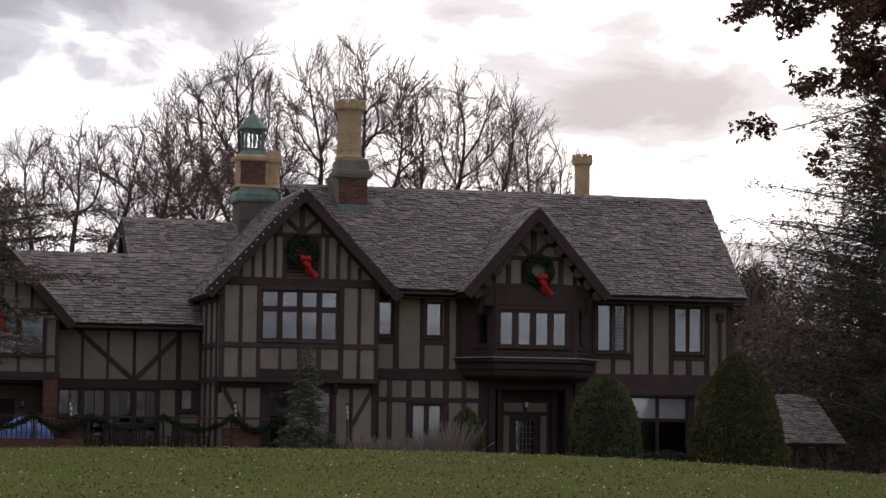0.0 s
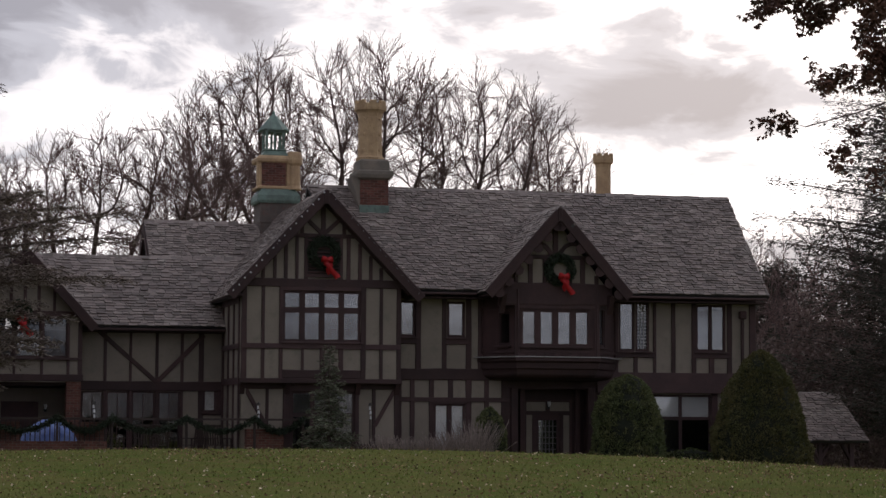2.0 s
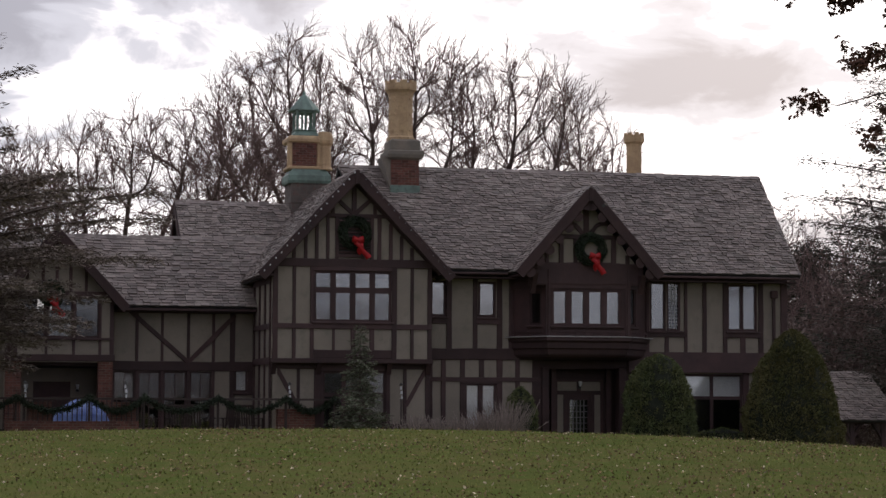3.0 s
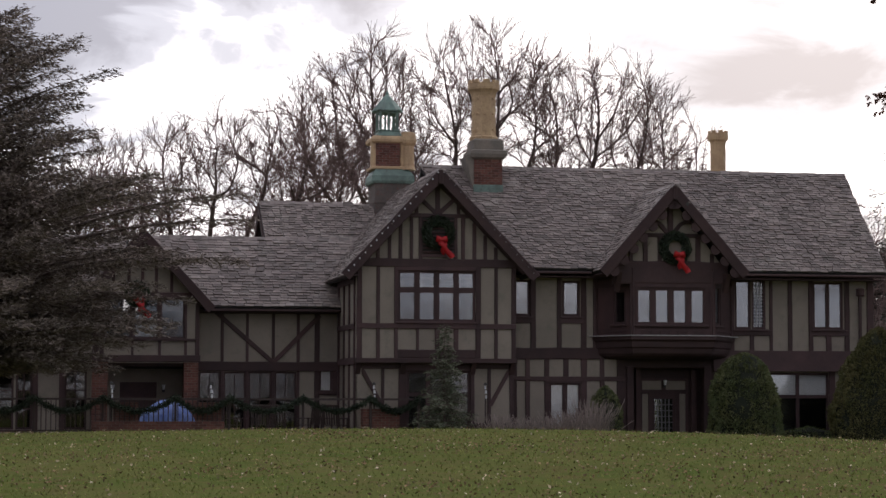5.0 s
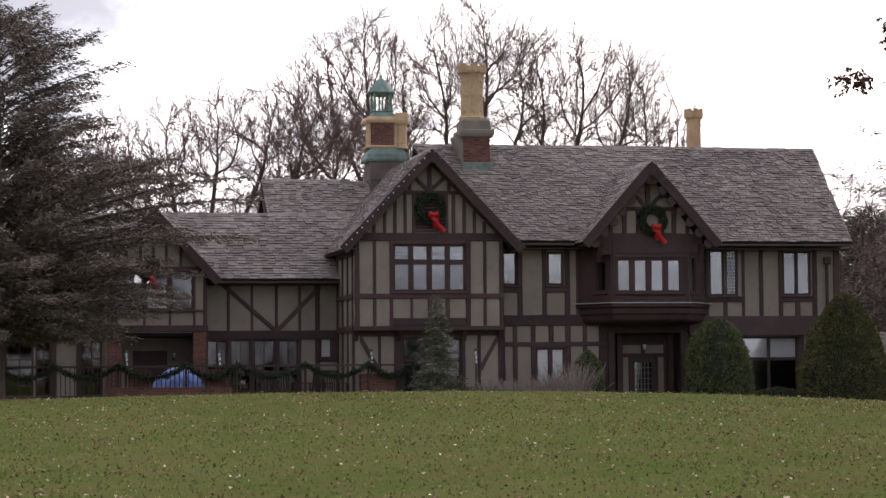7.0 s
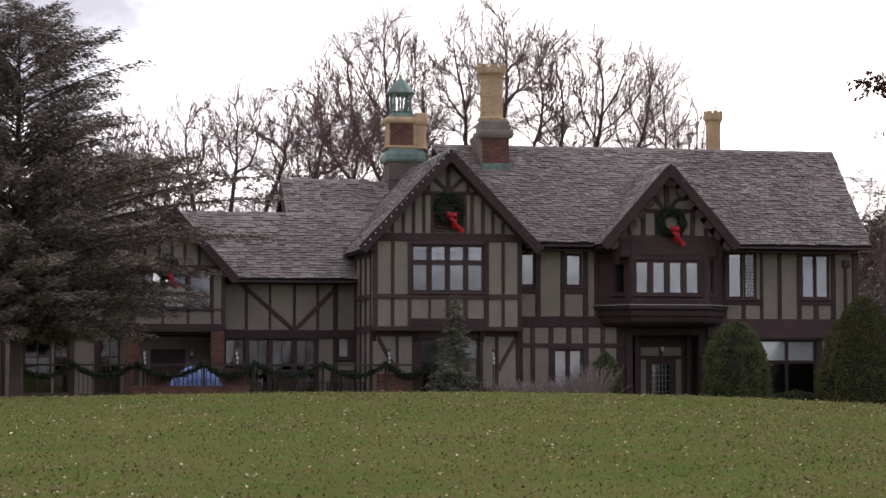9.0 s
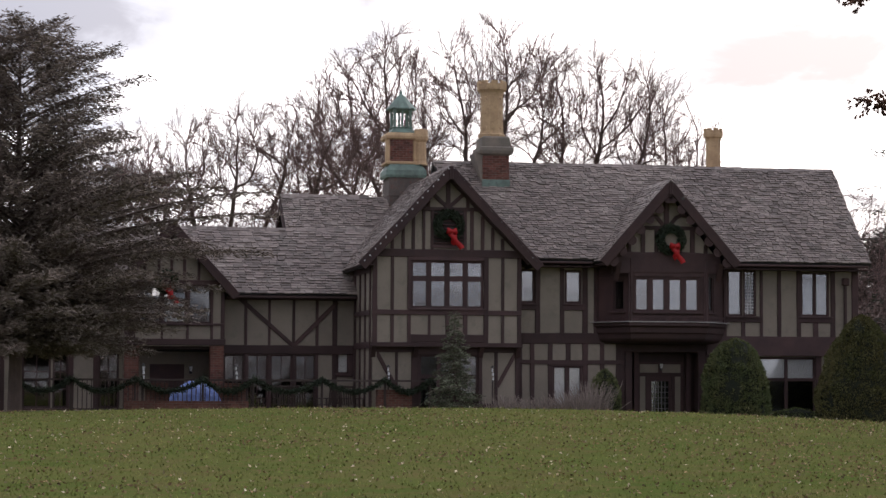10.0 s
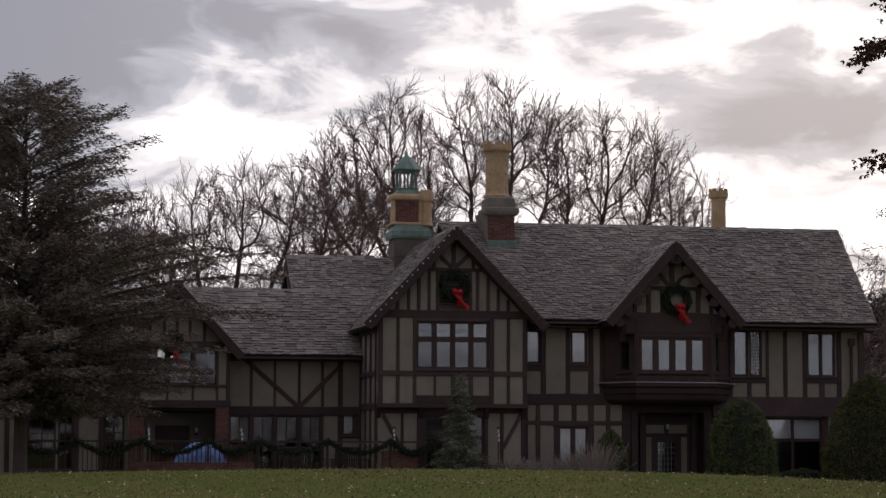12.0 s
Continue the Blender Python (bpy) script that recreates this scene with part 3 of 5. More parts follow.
mesh_part("gable_wall", bm, STUCCO, house)
# floors inside, so that the rooms are closed; their dimness is painted on
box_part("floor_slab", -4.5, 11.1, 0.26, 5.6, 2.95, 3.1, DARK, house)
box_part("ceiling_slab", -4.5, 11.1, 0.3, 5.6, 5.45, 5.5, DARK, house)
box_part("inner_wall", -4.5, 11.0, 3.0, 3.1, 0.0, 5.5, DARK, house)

# ---- oriel over the door ----
OUT = [(2.60, 0.0), (3.34, -1.30), (5.80, -1.30), (6.80, 0.0)]


def facet(i):
    """Length and pose of a side of the oriel: x along it, y inwards."""
    (x0, y0), (x1, y1) = OUT[i], OUT[i + 1]
    return math.hypot(x1 - x0, y1 - y0), pose(x0, y0, 0, 0, 0, math.degrees(math.atan2(y1 - y0, x1 - x0)))


for i, (s0, s1, z0, z1, cols, gl) in enumerate(((0.72, 1.22, 4.12, 5.12, 1, GLASS), (0.12, 2.25, 4.10, 5.17, 4, GLASS), (0.06, 0.72, 4.10, 5.30, 1, GLASS))):
    length, m = facet(i)
    ob = wall_part("oriel_wall", 0, length, 3.6, 5.78, 0.0, 0.12, [(s0, s1, z0, z1)], TIMBER, house)
    ob.matrix_local = m
    # right side: pale sheet added behind the pane to brighten it
    win = window(house, 0.0, s0, s1, z0, z1, cols, bar=0.19 if cols > 1 else 0.05, glass=gl, backing=1.0 if i == 2 else 0)
    win.matrix_local = m
    for s in (0.0, length):
        p = box_part("post", s - 0.07, s + 0.07, -0.05, 0.05, 3.6, 5.75, TIMBER, house)
        p.matrix_local = m
    for z0, z1 in ((5.2, 5.34), (3.9, 3.98)):
        p = box_part("rail", 0, length, -0.035, 0.02, z0, z1, TIMBER, house)
        p.matrix_local = m
    if i == 1:
        for k in range(9):
            s = length * (k + 0.5) / 9
            p = box_part("board", s - 0.10, s + 0.10, -0.02, 0.02, 3.70, 3.9, TIMBER, house)
            p.matrix_local = m
bm = bmesh.new()
loops = []
for z, off in ((3.76, 0.16), (3.66, 0.17), (3.60, 0.08), (3.44, 0.06), (3.40, 0.0), (3.26, -0.04), (3.20, -0.10), (3.14, -0.30), (3.10, -0.70)):
    k = (1.3 + off) / 1.3
    loops.append([bm.verts.new((4.7 + (u - 4.7) * (1 + 0.45 * (k - 1)), min(v * k, 0.02), z)) for u, v in OUT])
for a, b in zip(loops, loops[1:]):
    for i in range(4):
        bm.faces.new([a[i], a[(i + 1) % 4], b[(i + 1) % 4], b[i]])
bm.faces.new(loops[0][::-1]), bm.faces.new(loops[-1])
base = mesh_part("oriel_base", bm, TIMBER, house)
for i in range(3):
    length, m = facet(i)
    p = box_part("ledge", -0.10, length + 0.10, -0.20, 0.05, 3.765, 3.79, PALE_LEAD, base, "pale weathered ledge")
    p.matrix_local = m
# its gable
VB = -1.3
prism_wall(house, [(2.80, 5.70), (6.22, 5.70), (OA, 7.90)], VB + 0.004, 0.2, STUCCO)
S2 = (7.90 - 5.70) / 1.71
rails(VB, [(2.75, 6.27, 5.30, 5.96), (3.5, 5.5, 6.67, 6.79)])
for a, b in [(3.24, 3.36), (3.67, 3.81), (4.12, 4.24), (4.90, 5.02), (5.28, 5.43), (5.73, 5.85)]:
    m = (a + b) / 2
    timber(house, VB, (m, 5.9), (m, min(6.72, rake(m, OA, 7.85, S2))), b - a, 0.045, "stud")
timber(house, VB, (OA, 6.7), (OA, 7.8), 0.16, 0.05, "king_post")
for s in (-1, 1):
    pts = [(OA + s * 0.10, 6.80), (OA + s * 0.30, 7.05), (OA + s * 0.48, 7.14), (OA + s * 0.66, 7.12)]
    for a, b in zip(pts, pts[1:]):
        timber(house, VB, a, b, 0.12, 0.045, "curved_brace")
    end = OA + s * 2.17
    timber(house, -1.76, (end, 5.56), (OA, 8.02), 0.30, 0.045, "barge_board", BARGE, 0.02)
    # scalloped inner edge
    for k in range(7):
        f = (k + 0.6) / 7.4
        cu, cw = end + (OA - end) * f - s * 0.16, 5.56 + 2.46 * f - 0.13
        bm = bmesh.new()
        bmesh.ops.create_cone(bm, cap_ends=True, segments=14, radius1=0.15, radius2=0.15, depth=0.04, matrix=pose(cu, -1.74, cw, 90))
        mesh_part("scallop", bm, BARGE, house)
timber(house, -1.77, (OA, 7.75), (OA, 8.14), 0.12, 0.06, "finial", BARGE, 0.05)
for u in (2.86, 6.18):
    bm = bmesh.new()
    add_box(bm, u - 0.07, u + 0.07, -1.72, -1.3, 5.05, 5.6)
    bmesh.ops.translate(bm, verts=[q for q in bm.verts if q.co.z < 5.2 and q.co.y < -1.5], vec=(0, 0.34, 0))
    mesh_part("bracket", bm, TIMBER, house)
for u0, u1 in ((2.40, 2.86), (6.18, 6.62)):
    box_part("soffit", u0, u1, -1.7, 0.0, 5.55, 5.60, TIMBER, house)

# ---- door in its deep porch ----
VD = 0.6
box_part("porch_side", 3.40, 3.58, -0.05, VD + 0.1, 0.0, 2.95, TIMBER, house)
box_part("porch_side", 6.01, 6.2, -0.05, VD + 0.1, 0.0, 2.95, TIMBER, house)
box_part("porch_ceiling", 3.5, 6.1, 0.26, VD + 0.1, 2.85, 2.95, TIMBER, house)
wall_part("porch_wall", 3.5, 6.1, 0.0, 2.9, VD, 0.12, [(4.11, 5.62, 0.0, 2.54)], TIMBER, house)
for u0, u1 in ((3.50, 3.72), (3.92, 4.08), (5.66, 5.82), (5.90, 6.12)):
    box_part("porch_post", u0, u1, -0.14 if u0 < 3.6 or u0 > 5.85 else 0.35, 0.05 if u0 < 3.6 or u0 > 5.85 else 0.5, 0.0, 2.9, TIMBER, house, bevel=0.015)
door = box_part("door_frame", 4.11, 4.18, VD - 0.02, VD + 0.1, 0.0, 2.54, TIMBER, house)
for x0, x1, z0, z1 in ((5.55, 5.62, 0, 2.54), (4.18, 5.55, 2.47, 2.54), (4.18, 5.55, 2.08, 2.20), (4.38, 4.49, 0, 2.08), (5.24, 5.35, 0, 2.08), (4.80, 4.92, 2.2, 2.47)):
    box_part("frame_bar", x0, x1, VD - 0.015, VD + 0.09, z0, z1, TIMBER, door)
for x0, x1, z0, z1 in ((4.18, 4.80, 2.2, 2.47), (4.92, 5.55, 2.2, 2.47), (4.18, 4.38, 0.0, 2.08), (5.35, 5.55, 0.0, 2.08)):
    box_part("panel", x0, x1, VD + 0.03, VD + 0.06, z0, z1, STUCCO, door, "tan painted panel")
wall_part("door_leaf", 4.49, 5.24, 0.0, 2.08, VD + 0.03, 0.05, [(4.58, 5.15, 0.35, 1.92)], TIMBER, door, "dark wooden door with a leaded light")
pane_mesh("pane", 4.58, 5.15, 0.35, 1.92, VD + 0.05, GLASS, door)
bm = bmesh.new()
for i in range(1, 5):
    add_box(bm, 4.58 + 0.57 * i / 5 - 0.014, 4.58 + 0.57 * i / 5 + 0.014, VD + 0.034, VD + 0.046, 0.35, 1.92)
for i in range(1, 9):
    add_box(bm, 4.58, 5.15, VD + 0.036, VD + 0.044, 0.35 + 1.57 * i / 9 - 0.01, 0.35 + 1.57 * i / 9 + 0.01)
mesh_part("lead_lattice", bm, DULL_LEAD, door)

# ---- low wing ----
VL = 2.5
LOW = [(-9.0, -8.35, 1.0, 2.72), (-8.26, -7.59, 1.0, 2.72), (-7.51, -6.81, 0.75, 2.72), (-6.72, -6.06, 1.0, 2.72), (-5.36, -4.98, 2.12, 2.78)]
wall_part("wall", -9.1, -4.6, 0.0, 4.68, VL, 0.25, LOW, STUCCO, house)
for k, (a, b, lo, hi) in enumerate(LOW):
    window(house, VL, a, b, lo, hi, 1 if k == 4 else 2, (1.0,), bar=0.02, glass=GLASS_CLEAR if k == 4 else GLASS_LOW, frame_w=0.05, backing=1.0 if k == 4 else 0)
bars(VL, [(-9.1, -8.99), (-8.35, -8.26), (-7.59, -7.51), (-6.81, -6.72), (-6.06, -5.97), (-5.52, -5.36), (-4.76, -4.6)], 0.0, 4.62)
rails(VL, [(-9.1, -4.6, 2.73, 3.02), (-9.1, -4.6, 4.46, 4.62), (-5.4, -4.6, 2.02, 2.14)])
box_part("dark_boarding", -4.98, -4.74, VL - 0.03, VL + 0.05, 2.12, 2.74, TIMBER, house)
timber(house, VL, (-8.55, 4.55), (-6.80, 3.02), 0.13, 0.06, "brace")
timber(house, VL, (-5.36, 4.42), (-6.74, 3.02), 0.13, 0.06, "brace")
box_part("gutter", -8.7, -4.6, 1.92, 2.0, 4.52, 4.58, TIMBER, house)
box_part("soffit", -9.0, -4.6, 2.0, 2.5, 4.50, 4.54, TIMBER, house)

# ---- gabled porch wing ----
VP = 1.5
wall_part("wall", -12.2, -9.1, 2.95, 4.92, VP, 0.25, [(-11.88, -9.50, 3.66, 4.86)], STUCCO, house)
for a, b in ((-11.88, -11.06), (-11.02, -10.27), (-10.23, -9.50)):
    window(house, VP, a, b, 3.66, 4.86, 1, (1.0,), bar=0.025, glass=GLASS_LOW, frame_w=0.06)
prism_wall(house, [(-12.4, 4.92), (-9.1, 4.92), (PA, 6.6)], VP + 0.004, 0.2, STUCCO)
bars(VP, [(-12.2, -12.0), (-11.98, -11.86), (-11.07, -11.0), (-10.28, -10.2), (-9.52, -9.44), (-9.2, -9.08)], 3.0, 4.95)
rails(VP, [(-12.2, -9.08, 3.60, 3.67), (-12.25, -9.05, 2.98, 3.18), (-12.3, -9.1, 4.86, 5.02)])
for u in (-11.6, -11.15, -10.75, -10.35, -9.9):
    timber(house, VP, (u, 4.95), (u, rake(u, PA, 6.55, 1.0)), 0.09, 0.045, "stud")
for (u0, w0), (u1, w1) in (((-12.72, 4.50), (PA, 6.68)), ((-8.76, 4.50), (PA, 6.68))):
    timber(house, 1.04, (u0, w0), (u1, w1), 0.28, 0.045, "barge_board", BARGE, 0.02)
bricks(house, -12.19, -11.74, 1.48, 1.95, 0.0, 2.97, "brick_pier", 41)
bricks(house, -9.52, -9.10, 1.48, 1.95, 0.0, 2.97, "brick_pier", 42)
box_part("porch_ceiling", -12.2, -9.1, 1.76, 3.4, 2.86, 2.95, TIMBER, house)
wall_part("porch_wall", -12.2, -9.1, 0.0, 2.95, 3.1, 0.2, [(-11.3, -10.2, 0.0, 2.4)], STUCCO, house)
box_part("garage_door", -11.3, -10.2, 3.12, 3.2, 0.0, 2.4, TIMBER, house)
box_part("side_wall", -9.2, -9.11, 1.76, 2.5, 0.0, 4.6, STUCCO, house)
box_part("side_wall", -12.2, -12.1, 1.76, 3.1, 0.0, 4.8, STUCCO, house)

# ---- far wing ----
FAR = [(-20.2, -18.9, 1.0, 2.72), (-18.3, -17.0, 1.0, 2.72), (-15.3, -14.42, 1.0, 2.72), (-14.36, -13.88, 1.0, 2.72), (-12.95, -12.3, 1.0, 2.75)]
wall_part("wall", -21.0, -12.2, 0.0, 4.75, VL, 0.25, FAR, STUCCO, house)
for a, b, lo, hi in FAR:
    window(house, VL, a, b, lo, hi, 2, (0.34, 0.33, 0.33), bar=0.03, glass=GLASS_LOW, frame_w=0.06)
bars(VL, [(-21, -20.85), (-18.8, -18.4), (-16.9, -16.7), (-16.0, -15.85), (-15.42, -15.3), (-13.88, -13.72), (-13.1, -12.95)], 0.0, 4.6)
rails(VL, [(-21, -12.2, 2.73, 3.0), (-21, -12.2, 4.5, 4.65)])
box_part("wall", -21.0, -4.6, 6.9, 7.1, 0.0, 4.7, STUCCO, house)
# slab and inner wall painted near-black for dim rooms
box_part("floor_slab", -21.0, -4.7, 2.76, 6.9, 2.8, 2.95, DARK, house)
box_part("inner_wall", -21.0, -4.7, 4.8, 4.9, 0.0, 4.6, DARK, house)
# range behind the low wing
prism_wall(house, [(-6.55, 5.0), (-2.4, 5.0), (-2.4, 6.3), (-6.55, 6.3)], 4.7, 0.2, STUCCO)
bm = bmesh.new()
vs = [bm.verts.new((x, y, z)) for x in (-6.5, -6.3) for y, z in ((4.5, 5.0), (7.5, 5.0), (7.5, 6.4), (6.0, 7.95), (4.5, 6.4))]
for f in ((0, 1, 2, 3, 4), (9, 8, 7, 6, 5), (0, 5, 6, 1), (1, 6, 7, 2), (2, 7, 8, 3), (3, 8, 9, 4), (4, 9, 5, 0)):
    bm.faces.new([vs[i] for i in f])
mesh_part("gable_wall", bm, TIMBER, house)
for y0, z0 in ((4.2, 6.28), (7.8, 6.28)):
    bm = bmesh.new()
    vs = [bm.verts.new(p) for p in ((-6.84, y0, z0 - 0.2), (-6.84, y0, z0 + 0.05), (-6.84, 6.0, 8.07), (-6.84, 6.0, 7.78), (-6.78, y0, z0 - 0.2), (-6.78, y0, z0 + 0.05), (-6.78, 6.0, 8.07), (-6.78, 6.0, 7.78))]
    for f in ((0, 1, 2, 3), (7, 6, 5, 4), (0, 4, 5, 1), (1, 5, 6, 2), (2, 6, 7, 3), (3, 7, 4, 0)):
        bm.faces.new([vs[i] for i in f])
    mesh_part("barge_board", bm, BARGE, house)

# ---- chimneys ----


def ring(bm, cx, cy, z, r, n, turn=0.0):
    return [bm.verts.new((cx + r * math.cos(2 * math.pi * i / n + turn), cy + r * math.sin(2 * math.pi * i / n + turn), z)) for i in range(n)]


def turned(name, cx, cy, profile, n, mat, parent, turn=0.0, twist=0.0, label=""):
    """A many-sided shaft from (height, radius) pairs."""
    bm = bmesh.new()
    ls = [ring(bm, cx, cy, z, r, n, turn + twist * k) for k, (z, r) in enumerate(profile)]
    for a, b in zip(ls, ls[1:]):
        for i in range(n):
            bm.faces.new([a[i], a[(i + 1) % n], b[(i + 1) % n], b[i]])
    bm.faces.new(ls[0][::-1]), bm.faces.new(ls[-1])
    return mesh_part(name, bm, mat, parent, label)


def stepped(name, x0, x1, y0, y1, levels, mat, parent, label=""):
    """A square moulding from (height, outset) pairs."""
    bm = bmesh.new()
    ls = [[bm.verts.new(p) for p in ((x0 - o, y0 - o, z), (x1 + o, y0 - o, z), (x1 + o, y1 + o, z), (x0 - o, y1 + o, z))] for z, o in levels]
    for a, b in zip(ls, ls[1:]):
        for i in range(4):
            bm.faces.new([a[i], a[(i + 1) % 4], b[(i + 1) % 4], b[i]])
    bm.faces.new(ls[0][::-1]), bm.faces.new(ls[-1])
    return mesh_part(name, bm, mat, parent, label)


OCT = math.pi / 8
stack = bricks(house, -0.72, 0.16, 1.90, 2.80, 7.4, 9.28, "chimney", 51)
stepped("flashing", -0.72, 0.16, 1.90, 2.80, [(7.4, 0.02), (8.42, 0.02), (8.44, 0.0)], COPPER, stack, "green copper flashing")
stepped("shoulder", -0.72, 0.16, 1.90, 2.80, [(9.22, 0.0), (9.28, 0.10), (9.38, 0.13), (9.48, 0.12), (9.52, 0.03), (9.80, 0.02), (9.86, -0.04)], STONE, stack)
bm = bmesh.new()
add_box(bm, -0.98, -0.70, 1.93, 2.77, 8.35, 9.30)
bmesh.ops.translate(bm, verts=[q for q in bm.verts if q.co.x < -0.9 and q.co.z < 8.6], vec=(0.24, 0, 0))
mesh_part("sloped_shoulder", bm, STONE, stack)
turned("shaft", -0.33, 2.35, [(9.84, 0.44), (9.93, 0.45), (9.97, 0.40), (10.05, 0.385), (10.45, 0.375), (10.85, 0.375), (11.20, 0.375), (11.30, 0.40), (11.36, 0.44), (11.40, 0.49), (11.47, 0.50), (11.60, 0.49), (11.62, 0.30)], 8, BUFF, stack, OCT, label="buff eight-sided clay shaft")
for i in range(8):
    a = 2 * math.pi * i / 8
    bm = bmesh.new()
    add_box(bm, -0.10, 0.10, -0.045, 0.045, 0.0, 0.10, pose(-0.33 + 0.43 * math.cos(a), 2.35 + 0.43 * math.sin(a), 11.59, 0, 0, math.degrees(a) + 90))
    mesh_part("merlon", bm, BUFF, stack)
for k in range(5):
    for i in range(8):
        a = 2 * math.pi * (i + 0.5 * (k % 2)) / 8
        bm = bmesh.new()
        add_box(bm, -0.04, 0.04, -0.012, 0.012, -0.04, 0.04, pose(-0.33 + 0.358 * math.cos(a), 2.35 + 0.358 * math.sin(a), 10.16 + 0.24 * k, 0, 45, math.degrees(a) + 90))
        mesh_part("boss", bm, BUFF, stack)

stack = stepped("cupola_chimney", -3.60, -2.46, 3.02, 4.2, [(6.6, 0.0), (7.9, 0.0), (7.95, 0.02), (8.55, 0.0)], CHIMNEY_STONE, house)
stepped("flared_band", -3.66, -2.42, 3.0, 4.2, [(8.54, 0.02), (8.62, 0.05), (8.78, 0.04), (8.92, -0.06), (9.00, -0.12)], COPPER, stack, "green copper band")
bricks(stack, -3.56, -2.80, 3.13, 4.0, 9.06, 9.80, "brick_panel", 53)
stepped("string_course", -3.66, -2.60, 3.12, 4.05, [(8.98, 0.0), (9.00, 0.03), (9.06, 0.03), (9.08, 0.0)], BUFF, stack)
for x in (-3.60, -2.72):
    turned("corner_shaft", x, 3.24, [(9.0, 0.13), (9.1, 0.11), (9.75, 0.105), (9.85, 0.13)], 8, BUFF, stack, OCT)
turned("round_pot", -2.52, 3.22, [(8.98, 0.24), (9.10, 0.19), (9.72, 0.18), (9.80, 0.24), (9.90, 0.26), (10.02, 0.24), (10.14, 0.22), (10.16, 0.12)], 12, BUFF, stack)
stepped("cornice", -3.66, -2.66, 3.12, 4.05, [(9.80, 0.0), (9.84, 0.05), (9.92, 0.06), (9.98, 0.02), (10.03, -0.04)], BUFF, stack)
stepped("lantern_base", -3.48, -2.76, 3.22, 3.95, [(10.02, 0.06), (10.05, 0.06), (10.10, 0.01), (10.18, -0.04), (10.21, -0.01), (10.23, -0.02)], COPPER, stack)
for x in (-3.42, -2.90):
    for y in (3.28, 3.88):
        box_part("lantern_post", x, x + 0.08, y, y + 0.08, 10.21, 10.84, COPPER, stack)
for x in (-3.16,):
    for y in (3.28, 3.88):
        box_part("lantern_post", x, x + 0.06, y, y + 0.06, 10.21, 10.84, COPPER, stack)
stepped("lantern_head", -3.43, -2.81, 3.27, 3.97, [(10.76, 0.0), (10.82, 0.0), (10.83, 0.06), (10.86, 0.06)], COPPER, stack)
turned("lantern_roof", -3.12, 3.62, [(10.82, 0.51), (10.86, 0.50), (11.10, 0.29), (11.30, 0.12), (11.36, 0.05), (11.42, 0.06), (11.48, 0.015)], 8, COPPER, stack, OCT, label="eight-sided green copper roof")

eye = house.matrix_world.inverted() @ Vector((0, 2.2, EYE))
stack.matrix_local = Matrix.Translation(eye) @ Matrix.Scale(1.036, 4) @ Matrix.Translation(-eye)
stack = turned("clay_chimney", 8.08, 5.0, [(7.0, 0.26), (10.20, 0.25), (10.30, 0.27), (10.36, 0.33), (10.46, 0.34), (10.58, 0.33), (10.60, 0.2)], 8, BUFF, house, OCT, label="buff clay chimney")
for i in range(8):
    a = 2 * math.pi * i / 8
    bm = bmesh.new()
    add_box(bm, -0.07, 0.07, -0.035, 0.035, 0.0, 0.08, pose(8.08 + 0.29 * math.cos(a), 5.0 + 0.29 * math.sin(a), 10.58, 0, 0, math.degrees(a) + 90))
    mesh_part("merlon", bm, BUFF, stack)

# ---- plants ----
TWIG = material("twig_bark", (0.205, 0.135, 0.122), (0.150, 0.100, 0.092), 0.9, 2.0, 20, 0.2)
NEEDLE = material("conifer_needles", (0.170, 0.142, 0.118), (0.230, 0.182, 0.156), 0.8, 0.5, 12, 0.0, island=0.35, spec=0.2)
PINE = material("pine_needles", (0.060, 0.066, 0.052), (0.090, 0.078, 0.066), 0.85, 0.5, 12, 0.0, island=0.35, spec=0.15)
SPRUCE = material("spruce_needles", (0.205, 0.220, 0.150), (0.095, 0.115, 0.072), 0.8, 1.5, 12, 0.0, island=0.4, spec=0.25)
YEW = material("yew_leaves", (0.104, 0.132, 0.058), (0.146, 0.150, 0.066), 0.75, 1.2, 12, 0.0, island=0.25, spec=0.2)
YEW_TWO = material("golden_yew_leaves", (0.098, 0.104, 0.042), (0.146, 0.128, 0.055), 0.8, 1.2, 12, 0.0, island=0.25, spec=0.2)
# near-black green: the shade deep between leaves, put into the colour
SHADOW_GREEN = material("inner_shade", (0.012, 0.016, 0.009), (0.018, 0.020, 0.011), 0.95, 2.0, 12, 0.0)
OAK_LEAF = material("russet_oak_leaves", (0.150, 0.070, 0.044), (0.090, 0.050, 0.038), 0.7, 1.0, 12, 0.0, island=0.4, spec=0.3)
FALLEN = material("fallen_leaves", (0.30, 0.20, 0.11), (0.17, 0.10, 0.055), 0.8, 0.8, 12, 0.0, island=0.7, spec=0.35)
PALE_FALLEN = material("pale_fallen_leaves", (0.62, 0.52, 0.38), (0.45, 0.33, 0.20), 0.5, 0.8, 12, 0.0, island=0.5, spec=0.5)
BLADES = material("grass_blades", (0.150, 0.190, 0.044), (0.215, 0.205, 0.062), 0.8, 0.5, 12, 0.0, island=0.45, spec=0.2)
DRY_GRASS = material("dry_plume_grass", (0.34, 0.272, 0.245), (0.25, 0.20, 0.18), 0.9, 1.0, 12, 0.0, island=0.35)
UP = Vector((0, 0, 1))


